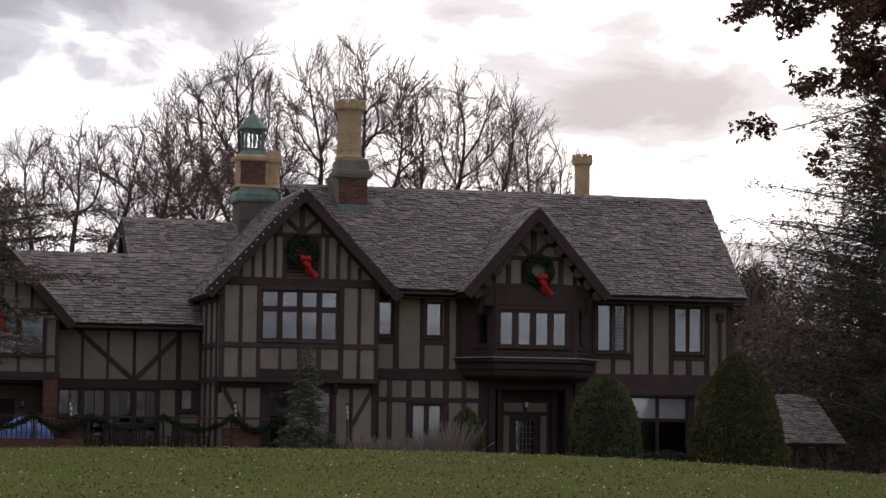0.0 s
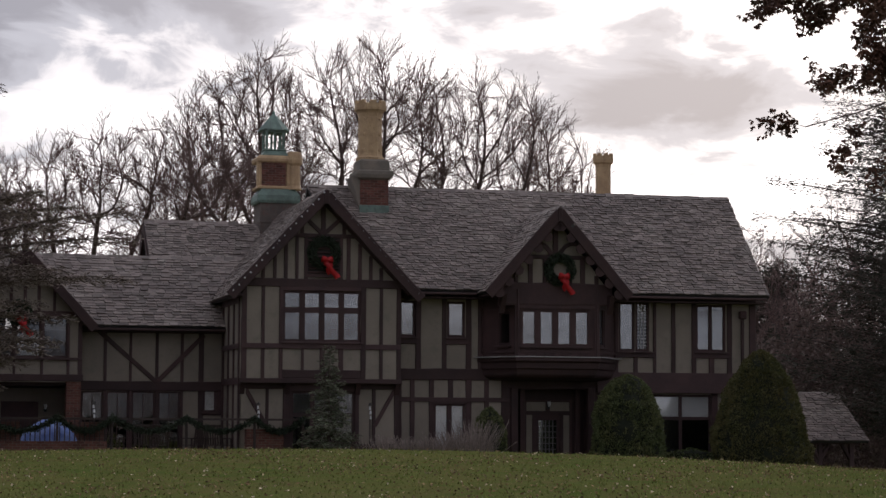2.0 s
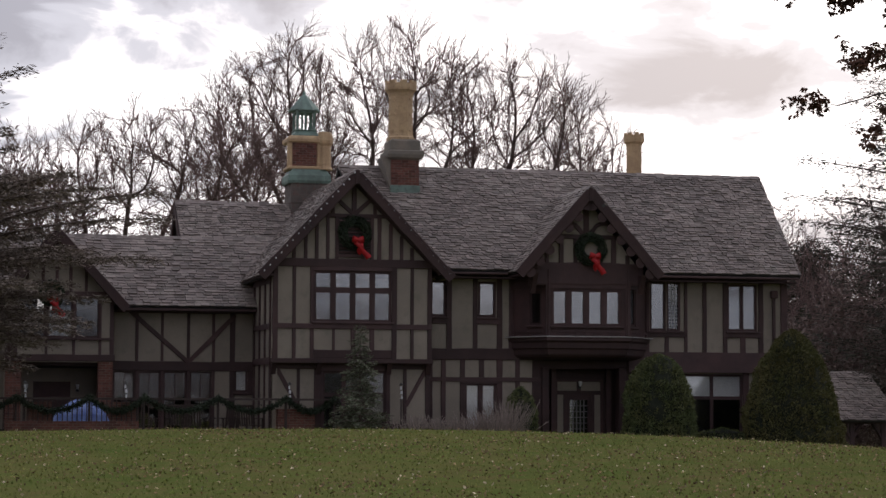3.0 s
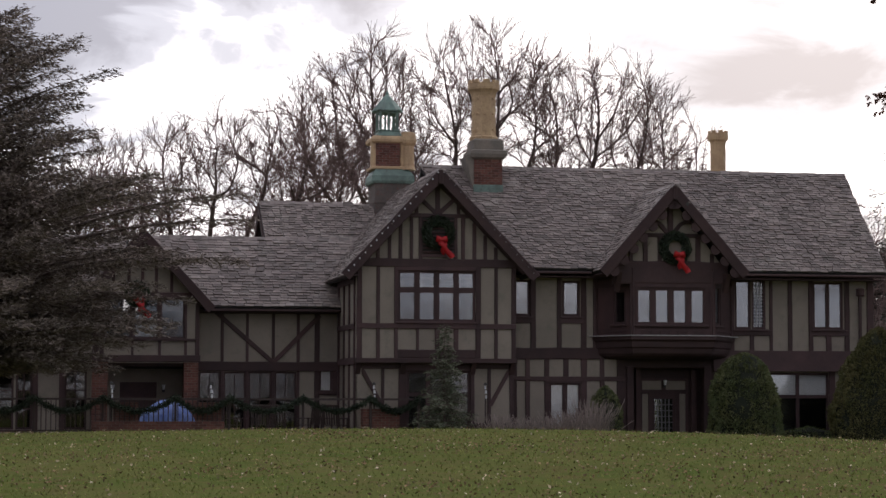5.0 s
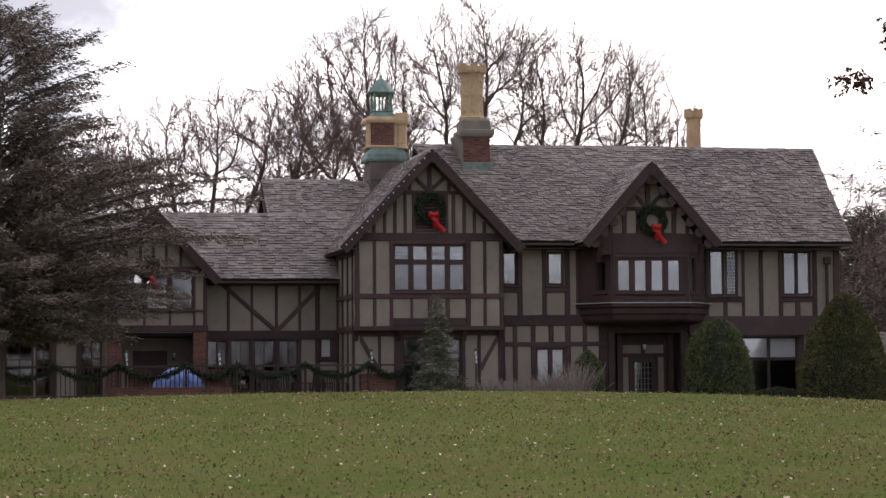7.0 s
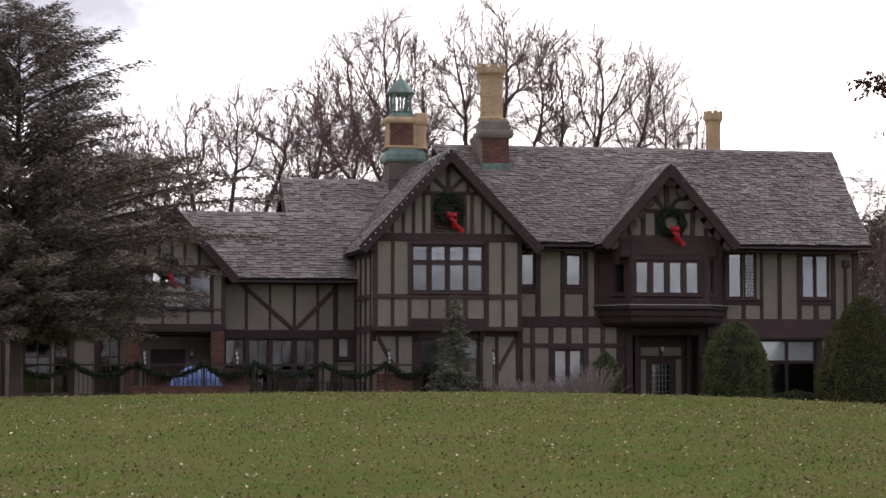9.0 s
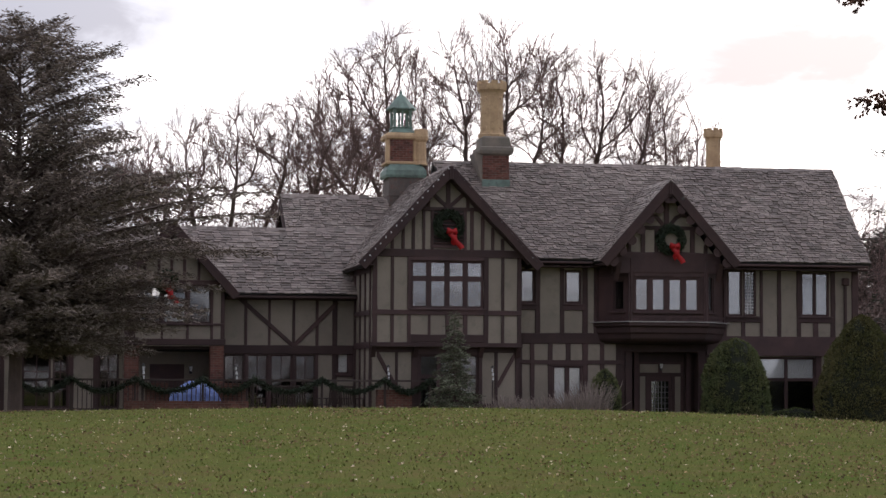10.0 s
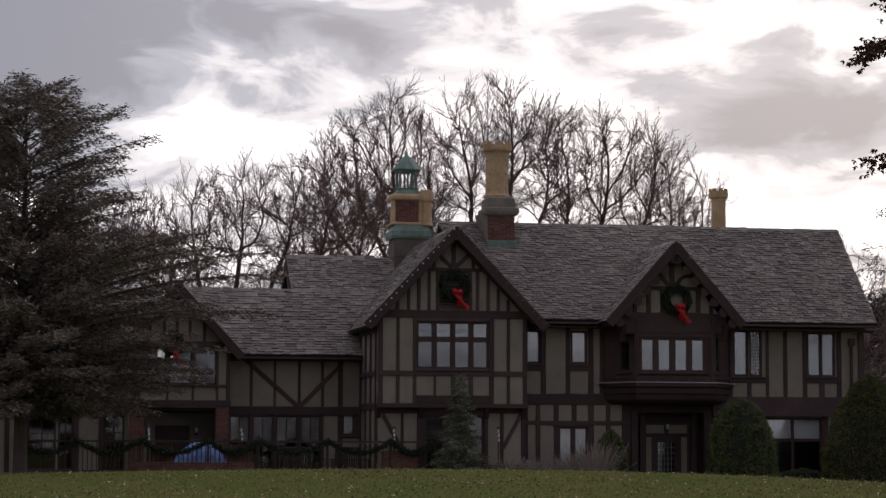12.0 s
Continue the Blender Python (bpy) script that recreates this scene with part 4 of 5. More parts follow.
def tube_mesh(name, segs, sides, mat, parent, label="", kind=""):
    """Thin tapered tubes from (start, end, start radius, end radius) rows, in one mesh."""
    a = np.array([[*s[0], *s[1], s[2], s[3]] for s in segs])
    p, q, r0, r1 = a[:, :3], a[:, 3:6], a[:, 6], a[:, 7]
    d = q - p
    d /= np.linalg.norm(d, axis=1)[:, None] + 1e-9
    ref = np.where(np.abs(d[:, 2:3]) > 0.9, np.array([[1.0, 0, 0]]), np.array([[0, 0, 1.0]]))
    e = np.cross(d, ref)
    e /= np.linalg.norm(e, axis=1)[:, None] + 1e-9
    f = np.cross(d, e)
    n = len(a)
    verts = np.zeros((n, 2 * sides, 3))
    for i in range(sides):
        c, s = math.cos(2 * math.pi * i / sides), math.sin(2 * math.pi * i / sides)
        o = e * c + f * s
        verts[:, i] = p + o * r0[:, None]
        verts[:, sides + i] = q + o * r1[:, None]
    base = (np.arange(n) * 2 * sides)[:, None, None]
    quad = np.array([[i, (i + 1) % sides, sides + (i + 1) % sides, sides + i] for i in range(sides)])[None]
    return raw_mesh(name, verts.reshape(-1, 3), (base + quad).reshape(-1, 4), mat, parent, label, kind, True)


def raw_mesh(name, verts, quads, mat, parent=None, label="", kind="", smooth=False):
    me = bpy.data.meshes.new(name)
    me.vertices.add(len(verts))
    me.vertices.foreach_set("co", np.asarray(verts, dtype=np.float32).ravel())
    k = quads.shape[1]
    me.loops.add(quads.size)
    me.loops.foreach_set("vertex_index", quads.ravel().astype(np.int32))
    me.polygons.add(len(quads))
    me.polygons.foreach_set("loop_start", (np.arange(len(quads)) * k).astype(np.int32))
    if smooth:
        me.polygons.foreach_set("use_smooth", np.ones(len(quads), dtype=bool))
    me.update(calc_edges=True)
    me.materials.append(mat)
    ob = new(name, me)
    if parent:
        ob.parent = parent
    return tagged(ob, label, "", "", kind)


def leaf_mesh(name, centre, along, length, width, mat, parent=None, gen=None, label="", kind="", bend=0.15):
    """Small bent leaves (kite shapes) at the centres, pointing along the given ways."""
    g = gen or np.random.default_rng(1)
    c, d = np.asarray(centre, float), np.asarray(along, float)
    d = d / (np.linalg.norm(d, axis=1)[:, None] + 1e-9)
    s = np.cross(d, g.normal(size=d.shape))
    s /= np.linalg.norm(s, axis=1)[:, None] + 1e-9
    nrm = np.cross(d, s)
    L = (np.asarray(length) * g.uniform(0.7, 1.3, len(c)))[:, None]
    W = (np.asarray(width) * g.uniform(0.7, 1.3, len(c)))[:, None]
    v = np.stack([c - d * L / 2, c + s * W / 2 + nrm * L * bend, c + d * L / 2, c - s * W / 2 + nrm * L * bend * 0.5], axis=1)
    return raw_mesh(name, v.reshape(-1, 3), np.arange(len(c) * 4).reshape(-1, 4), mat, parent, label, kind)


def unit(g, n):
    v = g.normal(size=(n, 3))
    return v / np.linalg.norm(v, axis=1)[:, None]


def side_way(r, d, angle):
    """A way that leaves d by the given angle, anywhere round it."""
    e = d.cross(Vector((r.gauss(0, 1), r.gauss(0, 1), r.gauss(0, 1)))).normalized()
    return (d * math.cos(angle) + e * math.sin(angle)).normalized()


def colonise(g, lobes, count, fork, step, kill, up, keep, bend):
    """A branching that grows into a crown of rounded lobes (x, y, z, rx, ry, rz); returns points and parents."""
    size = np.array([l[3] * l[4] * l[5] for l in lobes])
    pick = g.choice(len(lobes), count, p=size / size.sum())
    lob = np.array(lobes, float)[pick]
    goal = lob[:, :3] + unit(g, count) * lob[:, 3:] * (g.uniform(0, 1, count) ** 0.36)[:, None]
    goal = goal[goal[:, 2] > fork]
    n0 = max(2, int(fork / step))
    pts = [np.array([0.0, 0.0, fork * i / n0]) for i in range(n0 + 1)]
    parent = [-1] + list(range(n0))
    way = [np.array([0.0, 0.0, 1.0])] * (n0 + 1)
    # one main limb into the foot of each lobe
    for l in lobes:
        p, i = pts[n0], n0
        end = np.array([l[0], l[1], l[2] - 0.55 * l[5]])
        side = g.normal(0, bend, 3)
        n = max(3, int(np.linalg.norm(end - p) / step))
        for k in range(1, n + 1):
            f = k / n
            q = p + (end - p) * np.array([f ** 0.92, f ** 0.92, f]) + side * math.sin(f * 3.1) + g.normal(0, 0.02, 3)
            way.append((q - pts[i]) / (np.linalg.norm(q - pts[i]) + 1e-6))
            pts.append(q)
            parent.append(i)
            i = len(pts) - 1
    sons = collections.Counter()
    far = np.linalg.norm(goal[:, None] - np.array(pts)[None], axis=2)
    near, dist = far.argmin(1), far.min(1)
    for _ in range(260):
        if len(goal) == 0 or len(pts) > 9000:
            break
        d = (goal - np.array(pts)[near]) / (dist[:, None] + 1e-6)
        tips, inv = np.unique(near, return_inverse=True)
        pull = np.zeros((len(tips), 3))
        np.add.at(pull, inv, d)
        pull /= np.linalg.norm(pull, axis=1)[:, None] + 1e-6
        old = np.array([way[i] for i in tips])
        d = pull + old * keep + np.array([0, 0, up]) + g.normal(0, bend * 0.25, pull.shape)
        for j, i in enumerate(tips):
            if sons[i] > 1:
                mine = np.flatnonzero(near == i)
                aim = goal[mine[dist[mine].argmin()]] - pts[i]
                d[j] = aim / (np.linalg.norm(aim) + 1e-6)
            sons[i] += 1
        d /= np.linalg.norm(d, axis=1)[:, None]
        fresh = np.array([pts[i] for i in tips]) + d * step
        first = len(pts)
        for i, p, w in zip(tips, fresh, d):
            pts.append(p)
            way.append(w)
            parent.append(int(i))
        far = np.linalg.norm(goal[:, None] - fresh[None], axis=2)
        best = far.argmin(1)
        gap = far[np.arange(len(goal)), best]
        closer = gap < dist
        near = np.where(closer, first + best, near)
        dist = np.where(closer, gap, dist)
        left = dist > kill
        goal, near, dist = goal[left], near[left], dist[left]
    return pts, parent, way


def bare_tree(x, y, lobes, seed, count=1400, fork=2.5, step=0.34, kill=0.58, up=0.15, keep=1.2, twigs=2, bend=0.2, label="tall bare winter tree with fine upright twigs", group="bare trees behind the house", twig=1.25):
    g = np.random.default_rng(seed)
    tree = new("tree")
    tree.location = (x, y, 0)
    tagged(tree, label, "tree", group)
    pts, parent, way = colonise(g, lobes, count, fork, step, kill, up, keep, bend)
    n = len(pts)
    for _ in range(3):
        pts = [p if i == 0 or i == n - 1 or parent[i + 1] != i else pts[parent[i]] * 0.25 + p * 0.5 + pts[i + 1] * 0.25 for i, p in enumerate(pts)]
    flow, ends = np.zeros(n), np.ones(n, bool)
    for i in range(n - 1, 0, -1):
        if flow[i] == 0:
            flow[i] = 0.022 ** 2.25
        flow[parent[i]] += flow[i]
        ends[parent[i]] = False
    rad = flow ** (1 / 2.25)
    rad[0] = rad[1] * 1.3
    segs = [(tuple(pts[parent[i]]), tuple(pts[i]), min(rad[parent[i]], rad[i] * 1.25), rad[i]) for i in range(1, n)]
    fine = []

    def shoot(p, d, length, r0, level):
        """A nearly straight shoot with side twigs all along it."""
        m = p + d * length * 0.5
        e = d + g.normal(0, 0.10, 3) + np.array([0, 0, 0.12])
        e /= np.linalg.norm(e)
        q = m + e * length * 0.5
        fine.append((tuple(p), tuple(m), r0, r0 * 0.85))
        fine.append((tuple(m), tuple(q), r0 * 0.85, r0 * 0.6))
        if level == 0:
            return
        for k in range(5):
            f = 0.15 + 0.8 * (k + g.uniform(0, 1)) / 5
            a = p + (m - p) * f * 2 if f < 0.5 else m + (q - m) * (f * 2 - 1)
            w = np.cross(d, g.normal(0, 1, 3))
            w = d * 0.82 + w / (np.linalg.norm(w) + 1e-6) * g.uniform(0.4, 0.75) + np.array([0, 0, 0.10])
            shoot(a, w / np.linalg.norm(w), length * g.uniform(0.3, 0.5) * (1.2 - 0.5 * f), r0 * 0.8, level - 1)

    for i in range(1, n):
        if rad[i] > 0.075 or pts[i][2] < fork + 0.8:
            continue
        for k in range(twigs + (1 if ends[i] else 0)):
            w = np.cross(way[i], g.normal(0, 1, 3))
            turn = 0.25 if ends[i] else g.uniform(0.45, 0.9)
            d = way[i] + w / (np.linalg.norm(w) + 1e-6) * turn + np.array([0, 0, 0.18])
            shoot(pts[i], d / np.linalg.norm(d), twig * g.uniform(0.5, 1.1), 0.0118, 1)
    thick = max(0.10, rad[1])
    turned("trunk", 0, 0, [(-0.1, thick * 1.6), (0.5, thick * 1.15), (min(fork, 1.5), thick)], 9, BARK, tree)
    tube_mesh("branching", [t for t in segs if t[3] > 0.04], 6, BARK, tree, "", "stuff")
    tube_mesh("crown", [t for t in segs if t[3] <= 0.04] + fine, 3, TWIG, tree, "", "stuff")
    return tree


def fan(tops, rx, ry, rz):
    """Lobes side by side from (across, height of the top)."""
    return [(x, 0.9 * math.sin(k * 2.4), top + 0.5 - rz, rx, ry, rz) for k, (x, top) in enumerate(tops)]


# bare trees behind the house: place, and the lobes of each crown
bare_tree(0.9, 104, fan(((-6.0, 16.2), (-4.6, 16.8), (-3.3, 17.6), (-1.7, 16.7), (0.2, 18.0), (2.0, 18.4), (3.6, 17.4), (-2.4, 15.2), (1.2, 16.6)), 1.55, 1.9, 3.3), 1, 2600, 4.5)
bare_tree(6.0, 106, fan(((-0.4, 16.9), (1.4, 17.4), (3.1, 16.4), (4.3, 15.8), (0.6, 15.4)), 1.4, 1.8, 3.2), 2, 1450, 4.5)
wide = "wide-spreading bare winter tree with arching limbs"
bare_tree(-8.6, 98, fan(((-4.6, 12.2), (-2.4, 13.0), (-0.3, 13.3), (1.6, 13.6), (3.2, 13.6), (5.0, 12.8), (-3.4, 10.6), (3.0, 11.2), (-1.4, 10.2), (1.2, 10.4)), 1.7, 2.0, 2.3), 5, 2100, 4.6, up=0.05, keep=0.9, bend=0.45, label=wide)
bare_tree(-14.6, 97, fan(((-4.4, 10.6), (-2.2, 11.2), (0.2, 11.3), (2.4, 10.8)), 1.8, 2.0, 2.3), 6, 1100, 3.4, up=0.05, keep=0.9, bend=0.45, label=wide)
bare_tree(-3.6, 110, fan(((-3.0, 13.0), (-0.8, 13.8), (1.4, 13.6), (3.4, 12.8)), 1.6, 1.8, 2.8), 7, 520, 3.4, bend=0.3, label=wide)
thin = "slender bare winter tree with sparse twigs"
bare_tree(9.6, 110, ((0.9, 0, 9.4, 0.7, 0.7, 2.0), (2.6, 0, 12.6, 1.3, 0.9, 2.9)), 8, 260, 5.0, label=thin)
bare_tree(12.9, 112, ((-1.0, 0, 10.0, 1.0, 0.9, 3.4), (0.4, 0, 9.6, 0.9, 0.9, 3.3), (1.7, 0, 9.2, 0.9, 0.9, 3.0)), 9, 420, 3.5, up=0.3, label=thin)
# lower trees and thicket beside the house
for x, y, h, sd in ((18.7, 108, 11.6, 21), (17.2, 97, 10.4, 22), (20.4, 95, 10.0, 23), (22.8, 99, 11.5, 24), (15.6, 92, 7.6, 25), (25.5, 96, 11.0, 26), (19.4, 90, 7.6, 27), (23.0, 88, 8.4, 28)):
    bare_tree(x, y, ((0, 0, h * 0.6, h * 0.27, h * 0.22, h * 0.4), (1.2, 0.5, h * 0.48, h * 0.25, h * 0.2, h * 0.34)), sd, 330, 1.2, keep=0.4, twigs=1, label="tangled leafless tree at the edge of the wood", group="trees of the wood edge")


def thicket(name, x0, x1, y0, y1, height, count, seed, label, leaf=0.15):
    """Undergrowth that nobody could count: crossing stems, twigs and some dull leaves."""
    g = np.random.default_rng(seed)
    n = count
    p = np.stack([g.uniform(x0, x1, n), g.uniform(y0, y1, n), np.zeros(n)], axis=1)
    p[:, 2] = g.uniform(0, 1, n) ** 1.2 * height * (0.65 + 0.35 * np.sin(p[:, 0] * 0.9 + seed) * np.cos(p[:, 0] * 0.37))
    d = unit(g, n) + np.array([0, 0, 0.6])
    L = g.uniform(0.4, 1.5, n)[:, None]
    q = p + d * L * 0.6
    segs = [(tuple(a), tuple(b), 0.014, 0.006) for a, b in zip(p, q)]
    ob = tube_mesh(name, segs, 3, TWIG, None, label, "stuff")
    ob["category"] = "undergrowth"
    m = n * 3
    c = np.stack([g.uniform(x0, x1, m), g.uniform(y0 + 1, y1 + 2, m), np.zeros(m)], axis=1)
    c[:, 2] = g.uniform(0, 1, m) * height * (0.72 + 0.2 * np.sin(c[:, 0] * 0.9 + seed) * np.cos(c[:, 0] * 0.37) + 0.1 * np.sin(c[:, 0] * 3.1))
    leaf_mesh("dull_foliage", c, unit(g, m), leaf * 1.25, leaf * 0.6, THICKET_LEAF, ob, g, "", "stuff")
    return ob


THICKET_LEAF = material("thicket_leaves", (0.270, 0.205, 0.185), (0.180, 0.140, 0.126), 0.9, 0.35, 12, 0.0, island=0.4, spec=0.1)
thicket("undergrowth", 12.5, 34, 86, 92, 7.6, 14000, 3, "grey-brown leafless undergrowth at the wood edge")
thicket("undergrowth", 14, 38, 101, 107, 10.0, 12000, 8, "tall grey-brown tangle of leafless growth")
thicket("undergrowth", -34, -14, 92, 97, 5.0, 6000, 4, "dull leafless undergrowth behind the far wing")
thicket("far_woods", -6, 76, -75, -66, 13, 15000, 6, "leafless woods across the lawn from the house", 0.32)
thicket("far_woods", -45, 50, 128, 136, 7.5, 9000, 5, "distant leafless woods behind the house")


def conifer(x, y, height, profile, seed, branches, mat, label, category="tree", name="conifer", droop=0.12, tuft=(0.20, 0.045), gap=0.14, base=0.15, trunk=0.22, twig_len=0.75, rise=0.12, fluff=0.03, rough=0.0, keep=1.0, group="", low=1.0, loft=0.0, steep=0.0):
    """An evergreen: trunk, whorls of boughs, each bough a flat layered spray of small twigs with needles."""
    r, g = random.Random(seed), np.random.default_rng(seed)
    tree = new(name)
    tree.location = (x, y, 0)
    tagged(tree, label, category, group)
    zs, rs = zip(*profile)
    segs, cen, ways = [], [], []
    for i in range(branches):
        z = zs[0] + (zs[-1] - zs[0]) * ((i + r.random()) / branches) ** low
        reach = float(np.interp(z, zs, rs)) * r.uniform(0.68 - rough, 1.1 + rough * 0.5)
        if reach < 0.05:
            continue
        az = i * 2.39996 + r.uniform(-0.4, 0.4)
        out = Vector((math.cos(az), math.sin(az), 0))
        side = Vector((-out.y, out.x, 0))
        n = max(3, int(reach / 0.35))
        pts = []
        for k in range(n + 1):
            f = k / n
            pts.append(out * reach * f + UP * (z + reach * (rise * (1 - steep + steep * 1.7 * i / branches) * f - droop * f * f)) + side * reach * 0.05 * math.sin(f * 5 + i))
        for k in range(n):
            segs.append((tuple(pts[k]), tuple(pts[k + 1]), max(0.008, 0.012 * reach * (1 - k / n)), max(0.006, 0.012 * reach * (1 - (k + 1) / n))))
        m = int(reach / gap)
        for k in range(m):
            f = 0.12 + 0.88 * (k + r.random()) / m
            j = min(n - 1, int(f * n))
            p = pts[j].lerp(pts[j + 1], f * n - j)
            for s in (-1, 1):
                if r.random() > keep:
                    continue
                tl = twig_len * (0.35 + 0.65 * (1 - f)) * min(1.0, 0.25 + reach / (2.2 * twig_len)) * r.uniform(0.6, 1.25)
                d = (out * r.uniform(0.5, 0.9) + side * s * r.uniform(0.5, 1.0) + UP * r.uniform(-0.18 - loft, 0.12 + loft)).normalized()
                q = p + d * tl - UP * tl * 0.12
                segs.append((tuple(p), tuple(q), 0.008, 0.004))
                t = max(3, int(tl / 0.055))
                for h in range(t):
                    w = (h + r.random()) / t
                    c = p.lerp(q, w)
                    cen.append((c.x + r.gauss(0, 0.03), c.y + r.gauss(0, 0.03), c.z + r.gauss(0, fluff)))
                    ways.append((d.x + r.gauss(0, 0.5), d.y + r.gauss(0, 0.5), d.z + r.gauss(0, 0.28)))
    turned("trunk", 0, 0, [(height * k / 8 - 0.05, trunk * (1 - k / 8.3)) for k in range(9)], 9, BARK, tree)
    tube_mesh("branching", segs, 3, BARK, tree, "", "stuff")
    leaf_mesh("crown", cen, ways, tuft[0], tuft[1], mat, tree, g, "", "stuff", 0.05)
    return tree


# the big dark evergreen on the lawn, before the far wing
conifer(-11.3, 60, 11.7, ((2.6, 3.2), (3.2, 5.0), (4.2, 6.2), (5.2, 6.5), (5.9, 5.8), (6.5, 4.0), (7.6, 3.5), (8.6, 3.5), (9.4, 3.1), (10.2, 2.2), (10.9, 1.5), (11.4, 0.4)), 5, 275, NEEDLE, "large dark spreading evergreen with layered drooping boughs", gap=0.095, twig_len=0.78, tuft=(0.15, 0.036), fluff=0.06, droop=0.26, rise=0.52, rough=0.08, low=1.95, loft=0.12, steep=0.55)
conifer(-17.0, 63, 11.0, ((2.9, 4.2), (4.2, 5.2), (7.0, 4.0), (9.5, 2.0), (11, 0.3)), 6, 80, NEEDLE, "dark evergreen with heavy low boughs beside the far wing", droop=0.15, rise=0.35, gap=0.16, twig_len=0.95, tuft=(0.24, 0.06))
# evergreens at the wood edge
for x, y, h, w, s in ((20.9, 82, 14.6, 5.2, 7), (20.0, 101, 9.0, 3.2, 8), (26.5, 98, 13.0, 4.5, 10)):
    conifer(x, y, h, ((1.2, w), (h * 0.45, w * 0.95), (h * 0.7, w * 0.82), (h * 0.88, w * 0.5), (h, 0.2)), s, 210, PINE, "shaggy dark pine at the edge of the wood", droop=0.12, rise=0.32, gap=0.17, twig_len=0.7, tuft=(0.20, 0.045), fluff=0.15, rough=0.25, keep=0.9, group="pines at the wood edge")
# young spruce before the front gable
spot = house.matrix_world @ Vector((-2.56, -2.7, 0))
conifer(spot.x, spot.y, 4.15, ((0.25, 0.95), (1.2, 0.92), (2.2, 0.62), (3.2, 0.34), (3.9, 0.12), (4.15, 0.02)), 12, 150, SPRUCE, "young blue-green spruce beside the front gable", droop=0.15, rise=0.12, rough=0.3, gap=0.065, twig_len=0.42, tuft=(0.12, 0.030), trunk=0.05, name="spruce")


def clipped_shrub(u, v, profile, seed, mat, count, label, leaf=(0.075, 0.036)):
    """A dense rounded evergreen: a core coloured near-black as inner shade, and a rough coat of small leaves."""
    g = np.random.default_rng(seed)
    p = house.matrix_world @ Vector((u, v, 0))
    bush = new("shrub")
    bush.location = (p.x, p.y, 0)
    tagged(bush, label, "shrub")
    zs, rs = (np.array(a, float) for a in zip(*profile))
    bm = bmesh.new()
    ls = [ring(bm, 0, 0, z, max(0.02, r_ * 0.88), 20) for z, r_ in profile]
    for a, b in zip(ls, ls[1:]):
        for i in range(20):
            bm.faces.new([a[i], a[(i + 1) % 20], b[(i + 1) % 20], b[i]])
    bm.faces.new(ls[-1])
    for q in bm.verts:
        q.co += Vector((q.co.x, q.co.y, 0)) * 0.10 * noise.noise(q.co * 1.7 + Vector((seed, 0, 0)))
    mesh_part("shade_core", bm, SHADOW_GREEN, bush)
    z = zs[0] + (zs[-1] - zs[0]) * g.uniform(0, 1, count)
    a = g.uniform(0, 2 * math.pi, count)
    rad = np.interp(z, zs, rs)
    lump = np.array([noise.noise((math.cos(t) * 2.2, math.sin(t) * 2.2, h * 1.5 + seed)) + 0.6 * noise.noise((math.cos(t) * 6, math.sin(t) * 6, h * 4 + seed)) for t, h in zip(a, z)])
    rad = rad * (0.97 + 0.13 * lump) - np.abs(g.normal(0, 0.05, count)) + g.normal(0, 0.02, count)
    c = np.stack([rad * np.cos(a), rad * np.sin(a), z + 0.08 * lump], axis=1)
    w = np.stack([np.cos(a), np.sin(a), np.full(count, 0.7)], axis=1) + g.normal(0, 0.6, (count, 3))
    leaf_mesh("foliage", c, w, leaf[0], leaf[1], mat, bush, g, "", "stuff")
    return bush


clipped_shrub(6.55, -1.9, ((0.0, 0.95), (0.8, 1.08), (1.7, 1.08), (2.4, 0.95), (2.85, 0.68), (3.1, 0.42), (3.25, 0.05)), 1, YEW, 26000, "rounded dark green yew shrub beside the porch")
clipped_shrub(10.62, -2.2, ((0.0, 1.5), (0.9, 1.56), (1.8, 1.42), (2.6, 1.12), (3.2, 0.82), (3.7, 0.48), (3.95, 0.22), (4.02, 0.03)), 2, YEW_TWO, 36000, "tall egg-shaped evergreen shrub at the house corner")
clipped_shrub(2.62, -0.9, ((0.0, 0.52), (0.9, 0.58), (1.6, 0.50), (2.0, 0.32), (2.25, 0.05)), 3, YEW, 9000, "small dark rounded evergreen beside the porch")
clipped_shrub(8.9, -0.9, ((0.0, 0.85), (0.6, 0.9), (0.95, 0.75), (1.08, 0.05)), 4, YEW, 5000, "low dark evergreen under the wide window")


def plume_grass(u, v, w, height, count, seed):
    g = np.random.default_rng(seed)
    p = house.matrix_world @ Vector((u, v, 0))
    segs = []
    for i in range(count):
        x, y = g.normal(0, w * 0.45), g.normal(0, 0.25)
        h = height * g.uniform(0.5, 1.10)
        lx, ly = g.normal(0, 0.30) + x * 0.3, g.normal(0, 0.25)
        a, b, c = (x, y, 0.0), (x + lx * 0.35, y + ly * 0.35, h * 0.6), (x + lx, y + ly, h)
        segs += [(a, b, 0.005, 0.004), (b, c, 0.004, 0.007)]
    ob = tube_mesh("ornamental_grass", segs, 3, DRY_GRASS, None, "dry pinkish plume grass before the house wall")
    ob["category"] = "grass"
    ob.location = (p.x, p.y, 0)
    return ob


for k, (u, w, h) in enumerate(((-0.75, 0.5, 1.35), (0.0, 0.6, 1.28), (0.75, 0.55, 1.30), (1.35, 0.5, 1.45), (1.9, 0.4, 1.75))):
    plume_grass(u, -2.0, w, h, 420, 60 + k)["group"] = "plume grasses along the wall"

# ---- oak with russet leaves, whose boughs hang in from beside the lawn ----


